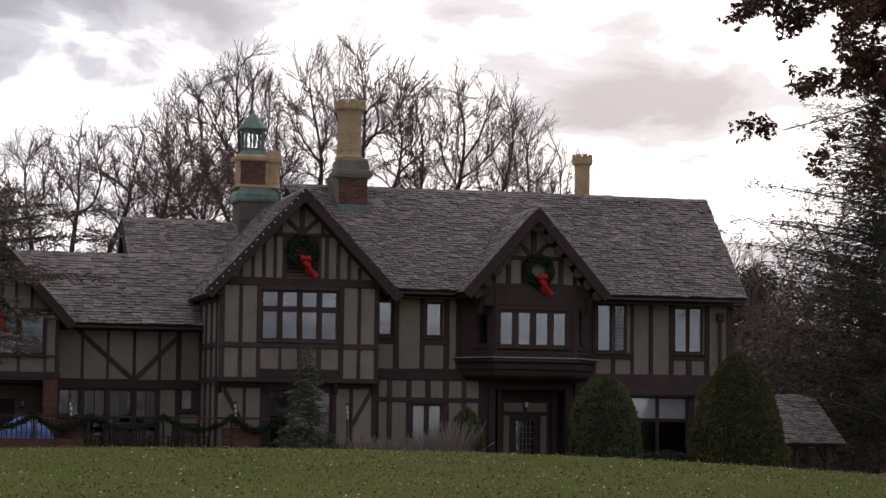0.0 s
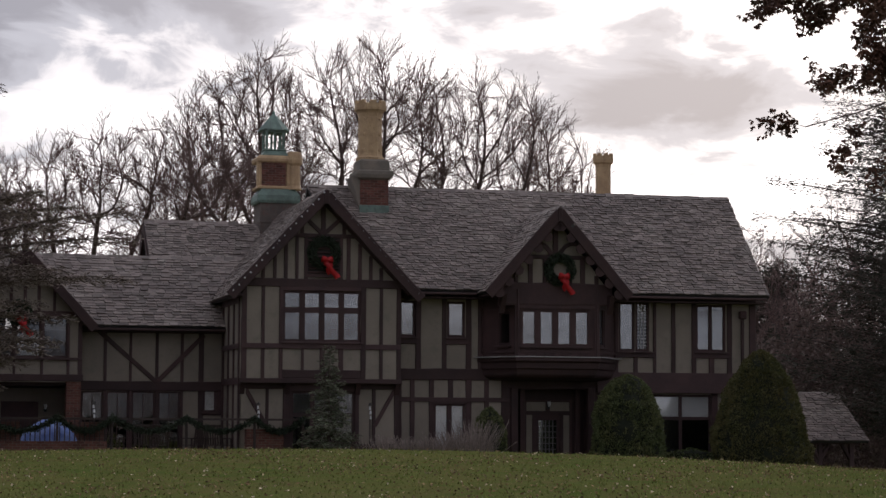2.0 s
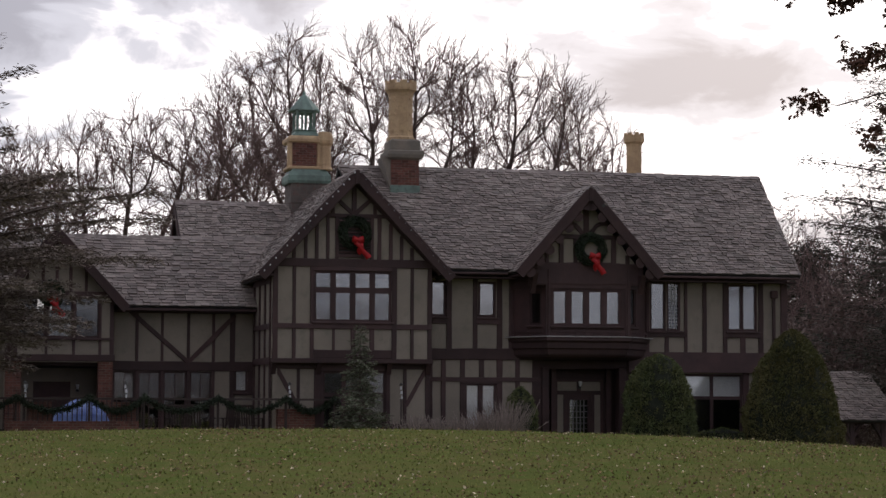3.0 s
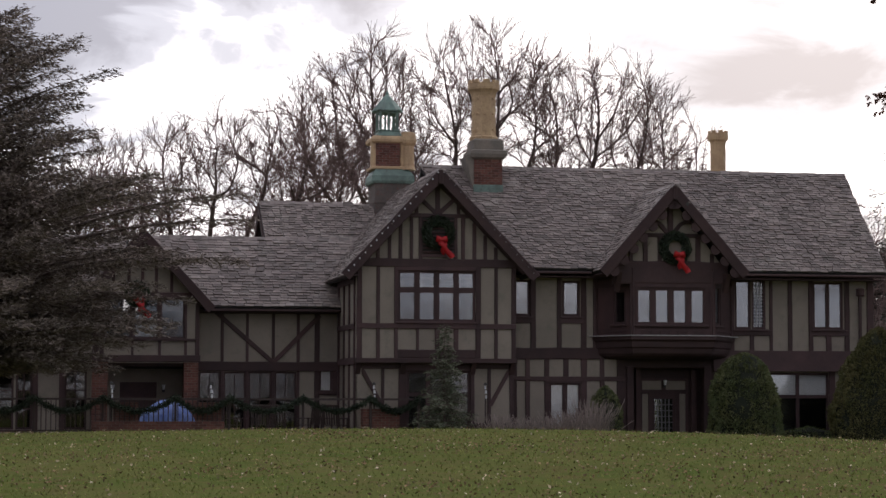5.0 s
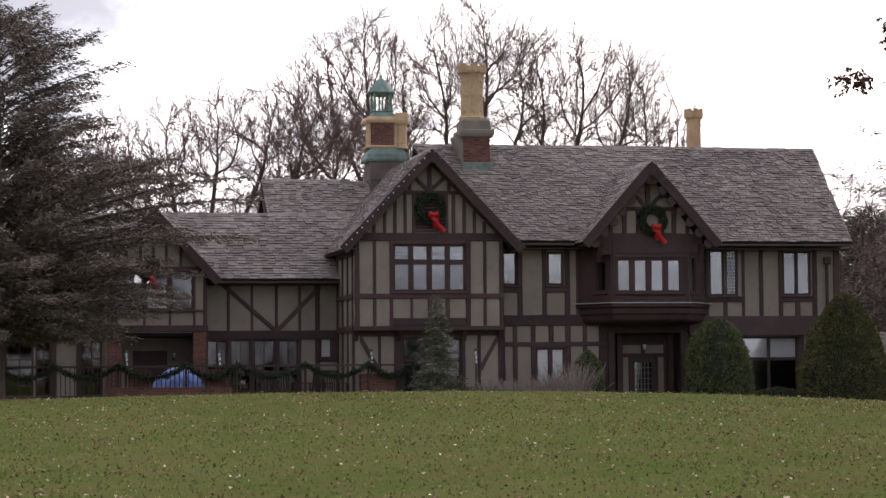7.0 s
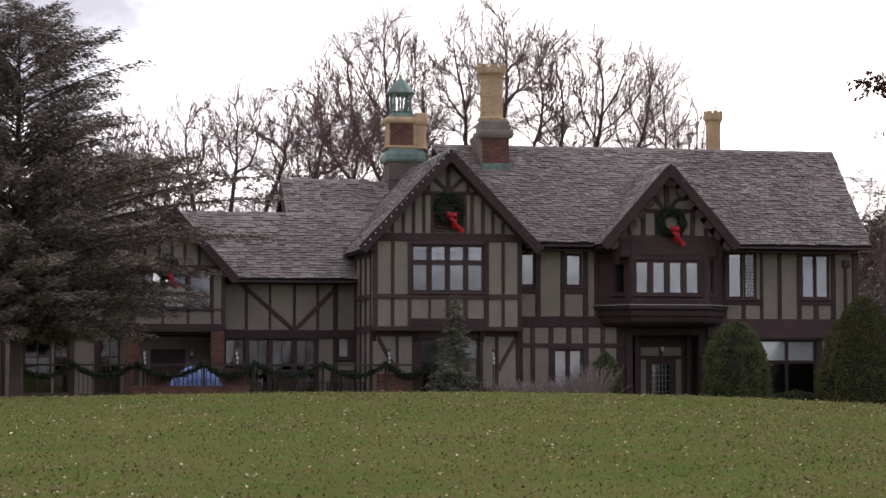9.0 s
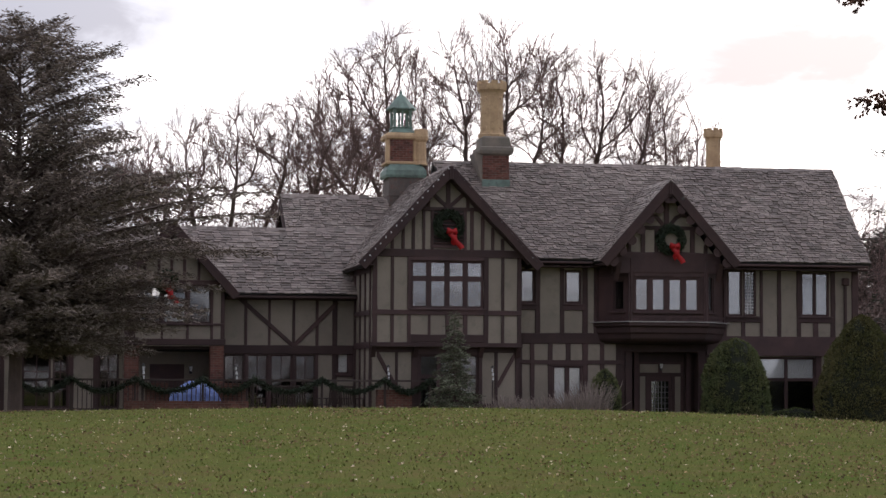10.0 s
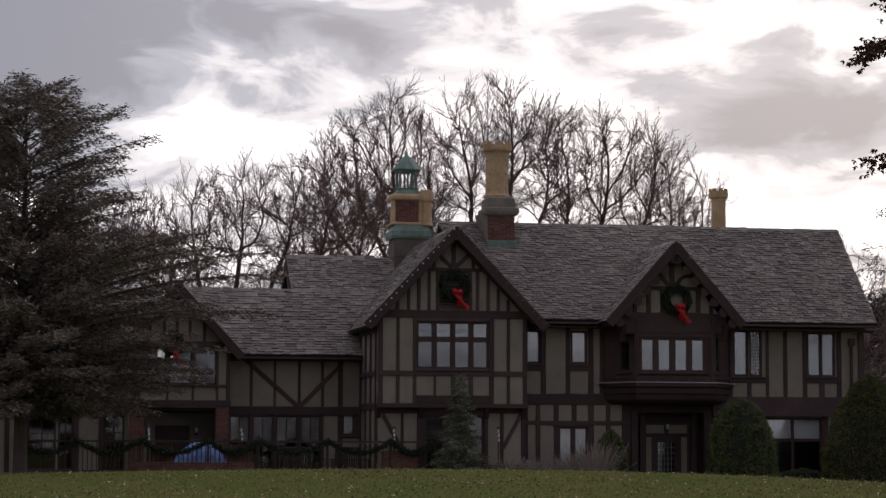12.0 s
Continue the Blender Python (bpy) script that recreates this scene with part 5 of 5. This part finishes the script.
def oak(x, y, seed):
    r, g = random.Random(seed), np.random.default_rng(seed)
    tree = new("oak_tree")
    tree.location = (x, y, 0)
    tagged(tree, "oak with hanging boughs of dry russet leaves", "tree")
    stem = [(-0.1, 0.50), (0.6, 0.42), (3.0, 0.37), (8.0, 0.29), (16.0, 0.08)]
    turned("trunk", 0, 0, stem, 10, BARK, tree)
    segs, cen, ways = [], [], []

    def bough(p, d, length, rad, level, thick):
        n = 6 if level == 0 else 4
        for i in range(n):
            d = (d + Vector((r.gauss(0, 0.09), r.gauss(0, 0.09), r.gauss(0, 0.07) - 0.02))).normalized()
            q = p + d * length / n
            segs.append((tuple(p), tuple(q), rad, rad * 0.8))
            p, rad = q, rad * 0.8
            if level < 2:
                for _ in range(thick if level == 0 else 2):
                    bough(p, side_way(r, d, radians(r.uniform(20, 55))), (0.9 if level == 0 else 0.42) * r.uniform(0.7, 1.5), rad * 0.5, level + 1, thick)
            if level >= 1:
                for _ in range(2):
                    c = p + Vector((r.gauss(0, 0.09), r.gauss(0, 0.09), r.gauss(0, 0.09) - 0.04))
                    for k in range(5):
                        a = side_way(r, -UP, radians(r.uniform(10, 100)))
                        cen.append(tuple(c + a * 0.06))
                        ways.append(tuple(a))

    # boughs: height at the trunk, way, length
    for z, az, el, length, thick in OAK_BOUGHS:
        d = Vector((math.cos(radians(az)), math.sin(radians(az)), math.tan(radians(el)))).normalized()
        bough(Vector((0.05, 0, 1.75 + (z - 1.75) * 1.12)), d, length * 1.1, 0.075, 0, thick)
    tube_mesh("branching", segs, 3, BARK, tree, "", "stuff")
    leaf_mesh("crown", cen, ways, 0.15, 0.065, OAK_LEAF, tree, g, "", "stuff", 0.2)
    return tree


OAK_BOUGHS = [(11.9, 180, 1, 7.9, 2), (12.3, 178, 3, 6.9, 3), (12.9, 183, 3, 6.6, 3), (13.2, 176, 5, 7.2, 4), (12.6, 186, -2, 6.0, 3), (10.15, 180, -2, 7.8, 1), (10.2, 179, -1, 6.4, 2), (9.6, 178, 1, 5.4, 4), (10.1, 184, -2, 4.8, 4), (9.0, 176, -3, 4.8, 3),
              (8.2, 182, -5, 3.5, 4), (7.4, 178, -6, 3.2, 4), (6.6, 181, -8, 3.2, 3), (10.8, 175, 1, 3.6, 3), (8.8, 60, 15, 5, 1), (10.0, 320, 10, 5, 1), (11.0, 0, 15, 5, 1), (12.0, 100, 20, 5, 1), (12.6, 230, 10, 5, 1)]
oak(21.0, 62, 3)

# ---- loose things about the house ----
RED = material("red_ribbon", (0.50, 0.016, 0.020), (0.38, 0.010, 0.014), 0.5, 3.0, 20, 0.1)
GARLAND = material("garland_green", (0.022, 0.036, 0.022), (0.034, 0.046, 0.024), 0.8, 4.0, 20, 0.0, island=0.4)
TARP = material("blue_tarp", (0.13, 0.20, 0.52), (0.26, 0.35, 0.66), 0.35, 3.0, 20, 0.2)
PAINT_BROWN = material("rail_paint", (0.060, 0.040, 0.035), (0.042, 0.028, 0.026), 0.6, 2.0, 20, 0.3)
WHITE_GLASS = material("frosted_lantern", (0.72, 0.72, 0.74), (0.60, 0.60, 0.62), 0.3, 3.0, 20, 0.1)
BULB = material("clear_bulb", (0.80, 0.80, 0.82), (0.74, 0.74, 0.76), 0.25, 3.0, 20, 0.0)
FLOOR_STONE = material("terrace_stone", (0.16, 0.14, 0.125), (0.11, 0.10, 0.09), 0.85, 1.0, 15, 0.4)


def hose(name, line, radius, sides, mat, parent):
    """One bent tube along a line that runs across the house front."""
    verts = [(x, y + radius * math.cos(2 * math.pi * k / sides), z + radius * math.sin(2 * math.pi * k / sides)) for x, y, z in line for k in range(sides)]
    faces = [(i * sides + k, i * sides + (k + 1) % sides, (i + 1) * sides + (k + 1) % sides, (i + 1) * sides + k) for i in range(len(line) - 1) for k in range(sides)]
    return data_part(name, verts, faces, mat, parent, smooth=True)


def in_house(u, v, w=0.0, turn=0.0):
    return house.matrix_world @ pose(u, v, w, 0, 0, turn)


def wreath(u, v, w, radius, seed, tail, label):
    """A round evergreen wreath with a ribbon bow and two blown tails."""
    g = np.random.default_rng(seed)
    th = new("wreath")
    th.matrix_world = in_house(u, v, w)
    tagged(th, label, "wreath", "wreaths on the gables")
    n = 1500
    a, b = g.uniform(0, 2 * math.pi, n), g.uniform(0, 2 * math.pi, n)
    tube = 0.30 * radius * g.uniform(0.6, 1.1, n)
    rr_ = radius * 0.76 + tube * np.cos(b)
    c = np.stack([rr_ * np.cos(a), -0.05 + tube * np.sin(b) * 0.8, rr_ * np.sin(a)], axis=1)
    w_ = np.stack([-np.sin(a), g.normal(0, 0.5, n), np.cos(a)], axis=1) + g.normal(0, 0.5, (n, 3))
    leaf_mesh("greenery", c, w_, 0.11, 0.03, GARLAND, th, g, "", "stuff")
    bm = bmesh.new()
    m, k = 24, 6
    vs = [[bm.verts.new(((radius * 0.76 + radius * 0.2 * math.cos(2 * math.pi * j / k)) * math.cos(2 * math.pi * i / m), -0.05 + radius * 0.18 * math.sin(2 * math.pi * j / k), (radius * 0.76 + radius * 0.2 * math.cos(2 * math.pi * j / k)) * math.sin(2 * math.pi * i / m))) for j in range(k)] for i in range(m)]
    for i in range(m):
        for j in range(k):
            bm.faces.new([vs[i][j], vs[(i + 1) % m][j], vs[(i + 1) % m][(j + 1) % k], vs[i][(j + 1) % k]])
    # the ring's colour is the shade behind the greenery
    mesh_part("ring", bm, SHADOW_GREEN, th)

    def ribbon(name, pts, width, parent):
        verts, faces = [], []
        for i, (x, y, z) in enumerate(pts):
            p, q = Vector(pts[max(0, i - 1)]), Vector(pts[min(len(pts) - 1, i + 1)])
            d = (q - p).normalized()
            s = Vector((d.z, 0.25, -d.x)).normalized() * width[i] / 2
            o = Vector((0, 0.008, 0))
            p = Vector((x, y, z))
            verts += [tuple(p - s), tuple(p + s), tuple(p - s + o), tuple(p + s + o)]
        for i in range(len(pts) - 1):
            a0, b0 = i * 4, i * 4 + 4
            faces += [(a0, a0 + 1, b0 + 1, b0), (a0 + 2, b0 + 2, b0 + 3, a0 + 3), (a0, b0, b0 + 2, a0 + 2), (a0 + 1, a0 + 3, b0 + 3, b0 + 1)]
        return data_part(name, verts, faces, RED, parent, smooth=True)

    knot = mesh_part("bow", knot_mesh(0.07), RED, th, "red ribbon bow")
    knot.location = (0.05, -0.26, -radius * 0.62)
    for s in (-1, 1):
        loop = [(s * 0.22 * math.sin(t) * (1 - 0.15 * t), -0.02 - 0.06 * math.sin(t / 2), 0.13 * math.sin(t * 0.5) * (1 if t < 3.14 else 1) + 0.05 * math.cos(t)) for t in np.linspace(0.0, 3.1, 10)]
        ribbon("loop", loop, [0.10 + 0.10 * math.sin(math.pi * i / 9) for i in range(10)], knot)
    for off, length in ((-0.04, 0.50), (0.05, 0.72)):
        pts = [(off + tail * length * (f ** 1.3) + 0.04 * math.sin(7 * f + off * 30), -0.02 - 0.05 * math.sin(5 * f), -length * 0.62 * f) for f in np.linspace(0, 1, 10)]
        ribbon("tail", pts, [0.11 + 0.06 * f for f in np.linspace(0, 1, 10)], knot)
    return th


def knot_mesh(r):
    bm = bmesh.new()
    bmesh.ops.create_icosphere(bm, subdivisions=2, radius=r)
    for q in bm.verts:
        q.co.z *= 1.25
        q.co *= 1 + 0.15 * noise.noise(q.co * 20)
    return bm


wreath(-2.42, -1.05, 6.72, 0.47, 1, 0.35, "evergreen wreath with a red bow on the tall gable")
wreath(4.62, -1.38, 6.36, 0.47, 2, 0.30, "evergreen wreath with a red bow on the oriel gable")
wreath(-10.92, 1.42, 4.95, 0.36, 3, 0.30, "evergreen wreath with a red bow on the porch gable")

# little lights along the tall gable's verge
lights = new("string_lights")
tagged(lights, "string of small clear bulbs along the gable verge", "string lights")
lights.matrix_world = in_house(0, 0, 0)
for s, u1 in ((0, -5.2), (1, 0.4)):
    n, line = 17, []
    for i in range(n):
        f = (i + 0.5) / n
        u, w = GA + (u1 - GA) * f, 8.47 - (8.47 - 5.42) * f + 0.05
        bm = bmesh.new()
        bmesh.ops.create_icosphere(bm, subdivisions=1, radius=0.024 if s == 0 else 0.010, matrix=Matrix.Translation((u, -1.53, w - 0.02 * (i % 2))))
        mesh_part("bulb", bm, BULB, lights)
        line.append((u, -1.525, w + 0.01))
    hose("wire", line, 0.006, 4, LEAD, lights)

# terrace, its rail and posts
terrace = new("terrace")
terrace.matrix_world = in_house(0, 0, 0)
tagged(terrace, "raised brick-edged terrace with stone paving", "terrace", "", "structure")
box_part("paving", -15.5, -4.84, -1.0, 2.49, 0.0, 0.70, FLOOR_STONE, terrace)
bricks(terrace, -15.6, -4.84, -1.25, -1.0, 0.0, 0.78, "retaining_wall", 71, left=False)
rail = new("terrace_rail")
rail.matrix_world = in_house(0, 0, 0)
tagged(rail, "low dark wooden rail round the terrace", "railing")
posts = [-15.6, -13.9, -12.0, -9.97, -8.45, -6.35, -4.4, -3.0]
for u in posts:
    box_part("post", u - 0.035, u + 0.035, -1.165, -1.095, 0.0 if u > -4.8 else 0.78, 1.90, PAINT_BROWN, rail, bevel=0.01)
for a, b in zip(posts, posts[1:]):
    box_part("top_rail", a + 0.05, b - 0.05, -1.16, -1.10, 1.86, 1.92, PAINT_BROWN, rail)
    if a < -14 or a > -9.9:
        continue
    box_part("lower_rail", a + 0.05, b - 0.05, -1.15, -1.11, 0.98, 1.03, PAINT_BROWN, rail)
    n = int((b - a) / 0.13)
    for i in range(n):
        u = a + (b - a) * (i + 0.5) / n
        box_part("baluster", u - 0.014, u + 0.014, -1.144, -1.116, 1.03, 1.86, PAINT_BROWN, rail)
# brick fronts between the piers of the terrace
for k, (a, b) in enumerate(((-11.7, -11.0), (-9.4, -8.65))):
    bricks(terrace, a, b, -1.04, -0.96, 0.78, 1.80, "brick_panel", 75 + k, left=False)
bricks(terrace, -12.3, -8.6, -1.30, -1.24, 0.0, 1.26, "low_brick_wall", 78, left=False)

# evergreen swags on the rail
for k, (a, b) in enumerate(zip(posts, posts[1:])):
    g = np.random.default_rng(90 + k)
    th = new("garland")
    th.matrix_world = in_house(0, 0, 0)
    tagged(th, "evergreen garland hung in a swag on the terrace rail", "garland", "garlands on the rail")
    sag = 0.40
    f = np.linspace(0, 1, 15)
    line = [(a + (b - a) * t, -1.24, 1.95 - sag * math.sin(math.pi * t) ** 0.8 if 0 < t < 1 else 1.95) for t in f]
    # core coloured near-black, as shade under the greenery
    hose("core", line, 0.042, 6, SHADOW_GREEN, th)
    n = 1100
    t = g.uniform(0, 1, n)
    c = np.stack([a + (b - a) * t, np.full(n, -1.24), 1.95 - sag * np.sin(math.pi * t) ** 0.8], axis=1) + g.normal(0, 0.042, (n, 3))
    leaf_mesh("greenery", c, unit(g, n) + np.array([0.5, 0, 0]), 0.12, 0.03, GARLAND, th, g, "", "stuff")

# lanterns on the rail
for u in (-11.75, -8.95, -4.27, -0.99):
    th = new("lantern")
    th.matrix_world = in_house(u, -0.95, 0)
    tagged(th, "small frosted glass lantern on a thin dark post", "lantern", "lanterns by the terrace")
    box_part("post", -0.02, 0.02, -0.02, 0.02, 0.7 if u < -4.84 else 0.0, 1.92, PAINT_BROWN, th)
    for z0, r0 in ((1.92, 0.028), (2.06, 0.038), (2.19, 0.03)):
        bm = bmesh.new()
        bmesh.ops.create_cone(bm, cap_ends=True, segments=8, radius1=r0, radius2=r0 * 0.7, depth=0.10, matrix=pose(0.02 * math.sin(z0 * 40), 0, z0 + 0.05))
        mesh_part("glass", bm, WHITE_GLASS, th)
    bm = bmesh.new()
    bmesh.ops.create_cone(bm, cap_ends=True, segments=8, radius1=0.07, radius2=0.01, depth=0.08, matrix=pose(0, 0, 2.35))
    mesh_part("cap", bm, LEAD, th)
# wall lamps in the gabled porch and over the door
for u, v, w in ((-11.5, 3.05, 2.2), (-10.0, 3.05, 2.2), (4.86, 0.50, 2.36)):
    th = new("wall_lamp")
    th.matrix_world = in_house(u, v, w)
    tagged(th, "small wall lamp with a pale glass shade", "lamp", "porch wall lamps")
    box_part("backplate", -0.04, 0.04, 0.0, 0.06, -0.10, 0.10, LEAD, th)
    bm = bmesh.new()
    bmesh.ops.create_cone(bm, cap_ends=True, segments=10, radius1=0.03, radius2=0.055, depth=0.15, matrix=pose(0, -0.06, 0.05))
    mesh_part("shade", bm, WHITE_GLASS, th)

# table under a blue tarp
th = new("patio_table")
th.matrix_world = in_house(-10.15, -0.35, 0.70)
tagged(th, "round patio table covered with a pleated blue tarp", "table")
bm = bmesh.new()
n, levels = 72, ((1.19, 0.05), (1.13, 0.20), (1.03, 0.40), (0.90, 0.57), (0.74, 0.70), (0.52, 0.79), (0.30, 0.83))
ls = []
for k, (z, r0) in enumerate(levels):
    ls.append([bm.verts.new((r0 * (1 + 0.075 * k / 6 * math.sin(i * 2 * math.pi * 18 / n + 0.6 * math.sin(i))) * math.cos(2 * math.pi * i / n), r0 * (1 + 0.075 * k / 6 * math.sin(i * 2 * math.pi * 18 / n)) * math.sin(2 * math.pi * i / n), z + 0.015 * math.sin(i * 0.7 + k))) for i in range(n)])
for a, b in zip(ls, ls[1:]):
    for i in range(n):
        bm.faces.new([a[i], b[i], b[(i + 1) % n], a[(i + 1) % n]])
bm.faces.new(ls[0])
mesh_part("tarp", bm, TARP, th, "pleated blue tarp")
for a in range(4):
    x, y = 0.4 * math.cos(a * 1.571 + 0.8), 0.4 * math.sin(a * 1.571 + 0.8)
    box_part("leg", x - 0.025, x + 0.025, y - 0.025, y + 0.025, 0.0, 0.72, PAINT_BROWN, th)


def patio_chair():
    th = new("patio_chair")
    tagged(th, "dark slatted garden chair on the terrace", "chair", "chairs on the terrace")
    for x in (-0.26, 0.26):
        box_part("leg", x - 0.02, x + 0.02, -0.24, -0.20, 0, 0.62, PAINT_BROWN, th)
        bm = bmesh.new()
        add_box(bm, x - 0.02, x + 0.02, -0.02, 0.02, 0, 1.0, pose(0, 0.22, 0, -8))
        mesh_part("back_leg", bm, PAINT_BROWN, th)
        box_part("arm", x - 0.03, x + 0.03, -0.26, 0.26, 0.62, 0.65, PAINT_BROWN, th)
    for i in range(5):
        box_part("seat_slat", -0.25, 0.25, -0.22 + i * 0.09, -0.15 + i * 0.09, 0.43, 0.45, PAINT_BROWN, th)
    for i in range(6):
        bm = bmesh.new()
        add_box(bm, -0.22 + i * 0.08, -0.18 + i * 0.08, -0.01, 0.01, 0.46, 1.0 + 0.05 * math.sin(math.pi * (i + 0.5) / 6), pose(0, 0.24, 0, -8))
        mesh_part("back_slat", bm, PAINT_BROWN, th)
    box_part("top_rail", -0.27, 0.27, 0.34, 0.38, 0.97, 1.03, PAINT_BROWN, th, bevel=0.01)
    return th


chair = patio_chair()
chair.matrix_world = in_house(-7.25, 0.9, 0.70, 10)
for u, v, a in ((-8.2, 0.6, 70), (-5.9, 0.9, -60), (-7.0, -0.2, 170), (-5.2, 0.2, 20)):
    copy_thing(chair, in_house(u, v, 0.70, a))

# open shelter beyond the house corner
shed = new("garden_shelter")
shed.matrix_world = in_house(-0.35, 0, -0.08)
tagged(shed, "open garden shelter with a slate roof on timber posts", "shelter")
roof_slope(shed, (14.1, 3.2, 1.38), (16.95, 3.2, 1.38), (16.6, 5.0, 2.98), (14.1, 5.0, 2.98), seed=81, thick=0.07)
roof_slope(shed, (16.95, 6.8, 1.38), (14.1, 6.8, 1.38), (14.1, 5.0, 2.98), (16.6, 5.0, 2.98), seed=82, thick=0.07, expose=0.3, width=0.4)
for u in (14.4, 15.4, 16.5):
    for v in (3.6, 6.4):
        box_part("post", u - 0.07, u + 0.07, v - 0.07, v + 0.07, -0.6, 1.45, TIMBER, shed)
for a, b in (((15.4, 0.75), (15.05, 1.32)), ((15.4, 0.75), (15.75, 1.32)), ((16.5, 0.75), (16.15, 1.32)), ((14.4, 0.75), (14.75, 1.32))):
    timber(shed, 3.6, a, b, 0.09, 0.04, "brace")
box_part("beam", 14.1, 16.8, 3.52, 3.66, 1.28, 1.42, TIMBER, shed)
box_part("beam", 14.1, 16.8, 6.34, 6.48, 1.28, 1.42, TIMBER, shed)

# ---- lawn litter and grass, past counting ----


def scatter(n, seed, y0, y1, power=1.0):
    g = np.random.default_rng(seed)
    y = y0 + (y1 - y0) * g.uniform(0, 1, n) ** power
    half = 3.0 + 0.30 * y
    x = g.uniform(-1, 1, n) * half + 0.04 * y
    return g, x, y


def on_lawn(x, y, up):
    return np.array([swell(a, b) + h for a, b, h in zip(x, y, up)])


def litter(name, n, seed, size, mat, label, clump):
    g, x, y = scatter(n, seed, 13, 56)
    if clump:
        cg, cx, cy = scatter(160, seed + 1, 13, 54)
        pick = cg.integers(0, 160, n)
        far = cg.uniform(0, 1, n) < 0.4
        x = np.where(far, x, cx[pick] + cg.normal(0, 0.5, n))
        y = np.where(far, y, cy[pick] + cg.normal(0, 0.8, n))
    c = np.stack([x, y, on_lawn(x, y, np.full(n, 0.03))], axis=1)
    w = np.stack([g.normal(size=n), g.normal(size=n), g.normal(0, 0.45, n)], axis=1)
    ob = leaf_mesh(name, c, w, size, size * 0.55, mat, None, g, label, "stuff", 0.3)
    ob["category"] = "leaves"


litter("fallen_leaves", 11000, 5, 0.050, FALLEN, "brown fallen leaves strewn over the lawn", True)
litter("pale_fallen_leaves", 1700, 6, 0.052, PALE_FALLEN, "pale curled leaves strewn over the lawn", False)


def grass(n, seed):
    g, x, y = scatter(n, seed, 12, 57)
    z = on_lawn(x, y, np.zeros(n))
    h = g.uniform(0.015, 0.045, n)
    a = g.uniform(0, math.pi, n)
    wid = g.uniform(0.008, 0.022, n)
    b0 = np.stack([x - np.cos(a) * wid, y - np.sin(a) * wid, z - 0.01], axis=1)
    b1 = np.stack([x + np.cos(a) * wid, y + np.sin(a) * wid, z - 0.01], axis=1)
    tip = np.stack([x + g.normal(0, 0.02, n), y + g.normal(0, 0.02, n), z + h], axis=1)
    ob = raw_mesh("grass", np.stack([b0, b1, tip], axis=1).reshape(-1, 3), np.arange(n * 3).reshape(-1, 3), BLADES, None, "short mown grass blades", "stuff")
    ob["category"] = "grass"


grass(60000, 9)

# ridge tiles, one by one


def ridge_tiles(p0, p1, slope, every=0.32):
    p0, p1 = Vector(p0), Vector(p1)
    d = p1 - p0
    n = max(2, int(d.length / every))
    for i in range(n):
        a, b = p0 + d * (i / n), p0 + d * ((i + 0.97) / n)
        side = Vector((-d.y, d.x, 0)).normalized() * 0.16
        j = rng.uniform(-0.012, 0.016)
        verts = []
        for q in (a, b):
            q = q + UP * (0.05 + j)
            verts += [tuple(q - side - UP * 0.16 * slope), tuple(q + UP * 0.02), tuple(q + side - UP * 0.16 * slope), tuple(q + side - UP * (0.16 * slope + 0.03)), tuple(q - UP * 0.02), tuple(q - side - UP * (0.16 * slope + 0.03))]
        faces = [(k, (k + 1) % 6, 6 + (k + 1) % 6, 6 + k) for k in range(6)] + [(5, 4, 3, 2, 1, 0), (6, 7, 8, 9, 10, 11)]
        data_part("ridge_tile", verts, faces, SLATE_ONE, house)


ridge_tiles((-2.2, 2.8, RIDGE), (11.58, 2.8, RIDGE), 0.98)
ridge_tiles((-10.4, 4.6, 6.87), (-3.8, 4.6, 6.87), 0.85)
ridge_tiles((-6.82, 6.0, 8.12), (-3.8, 6.0, 8.12), 0.98)
ridge_tiles((GA, -1.5, GT), (GA, 2.0, GT), 1.08)
ridge_tiles((OA, -1.8, OT), (OA, 1.6, OT), 1.15)
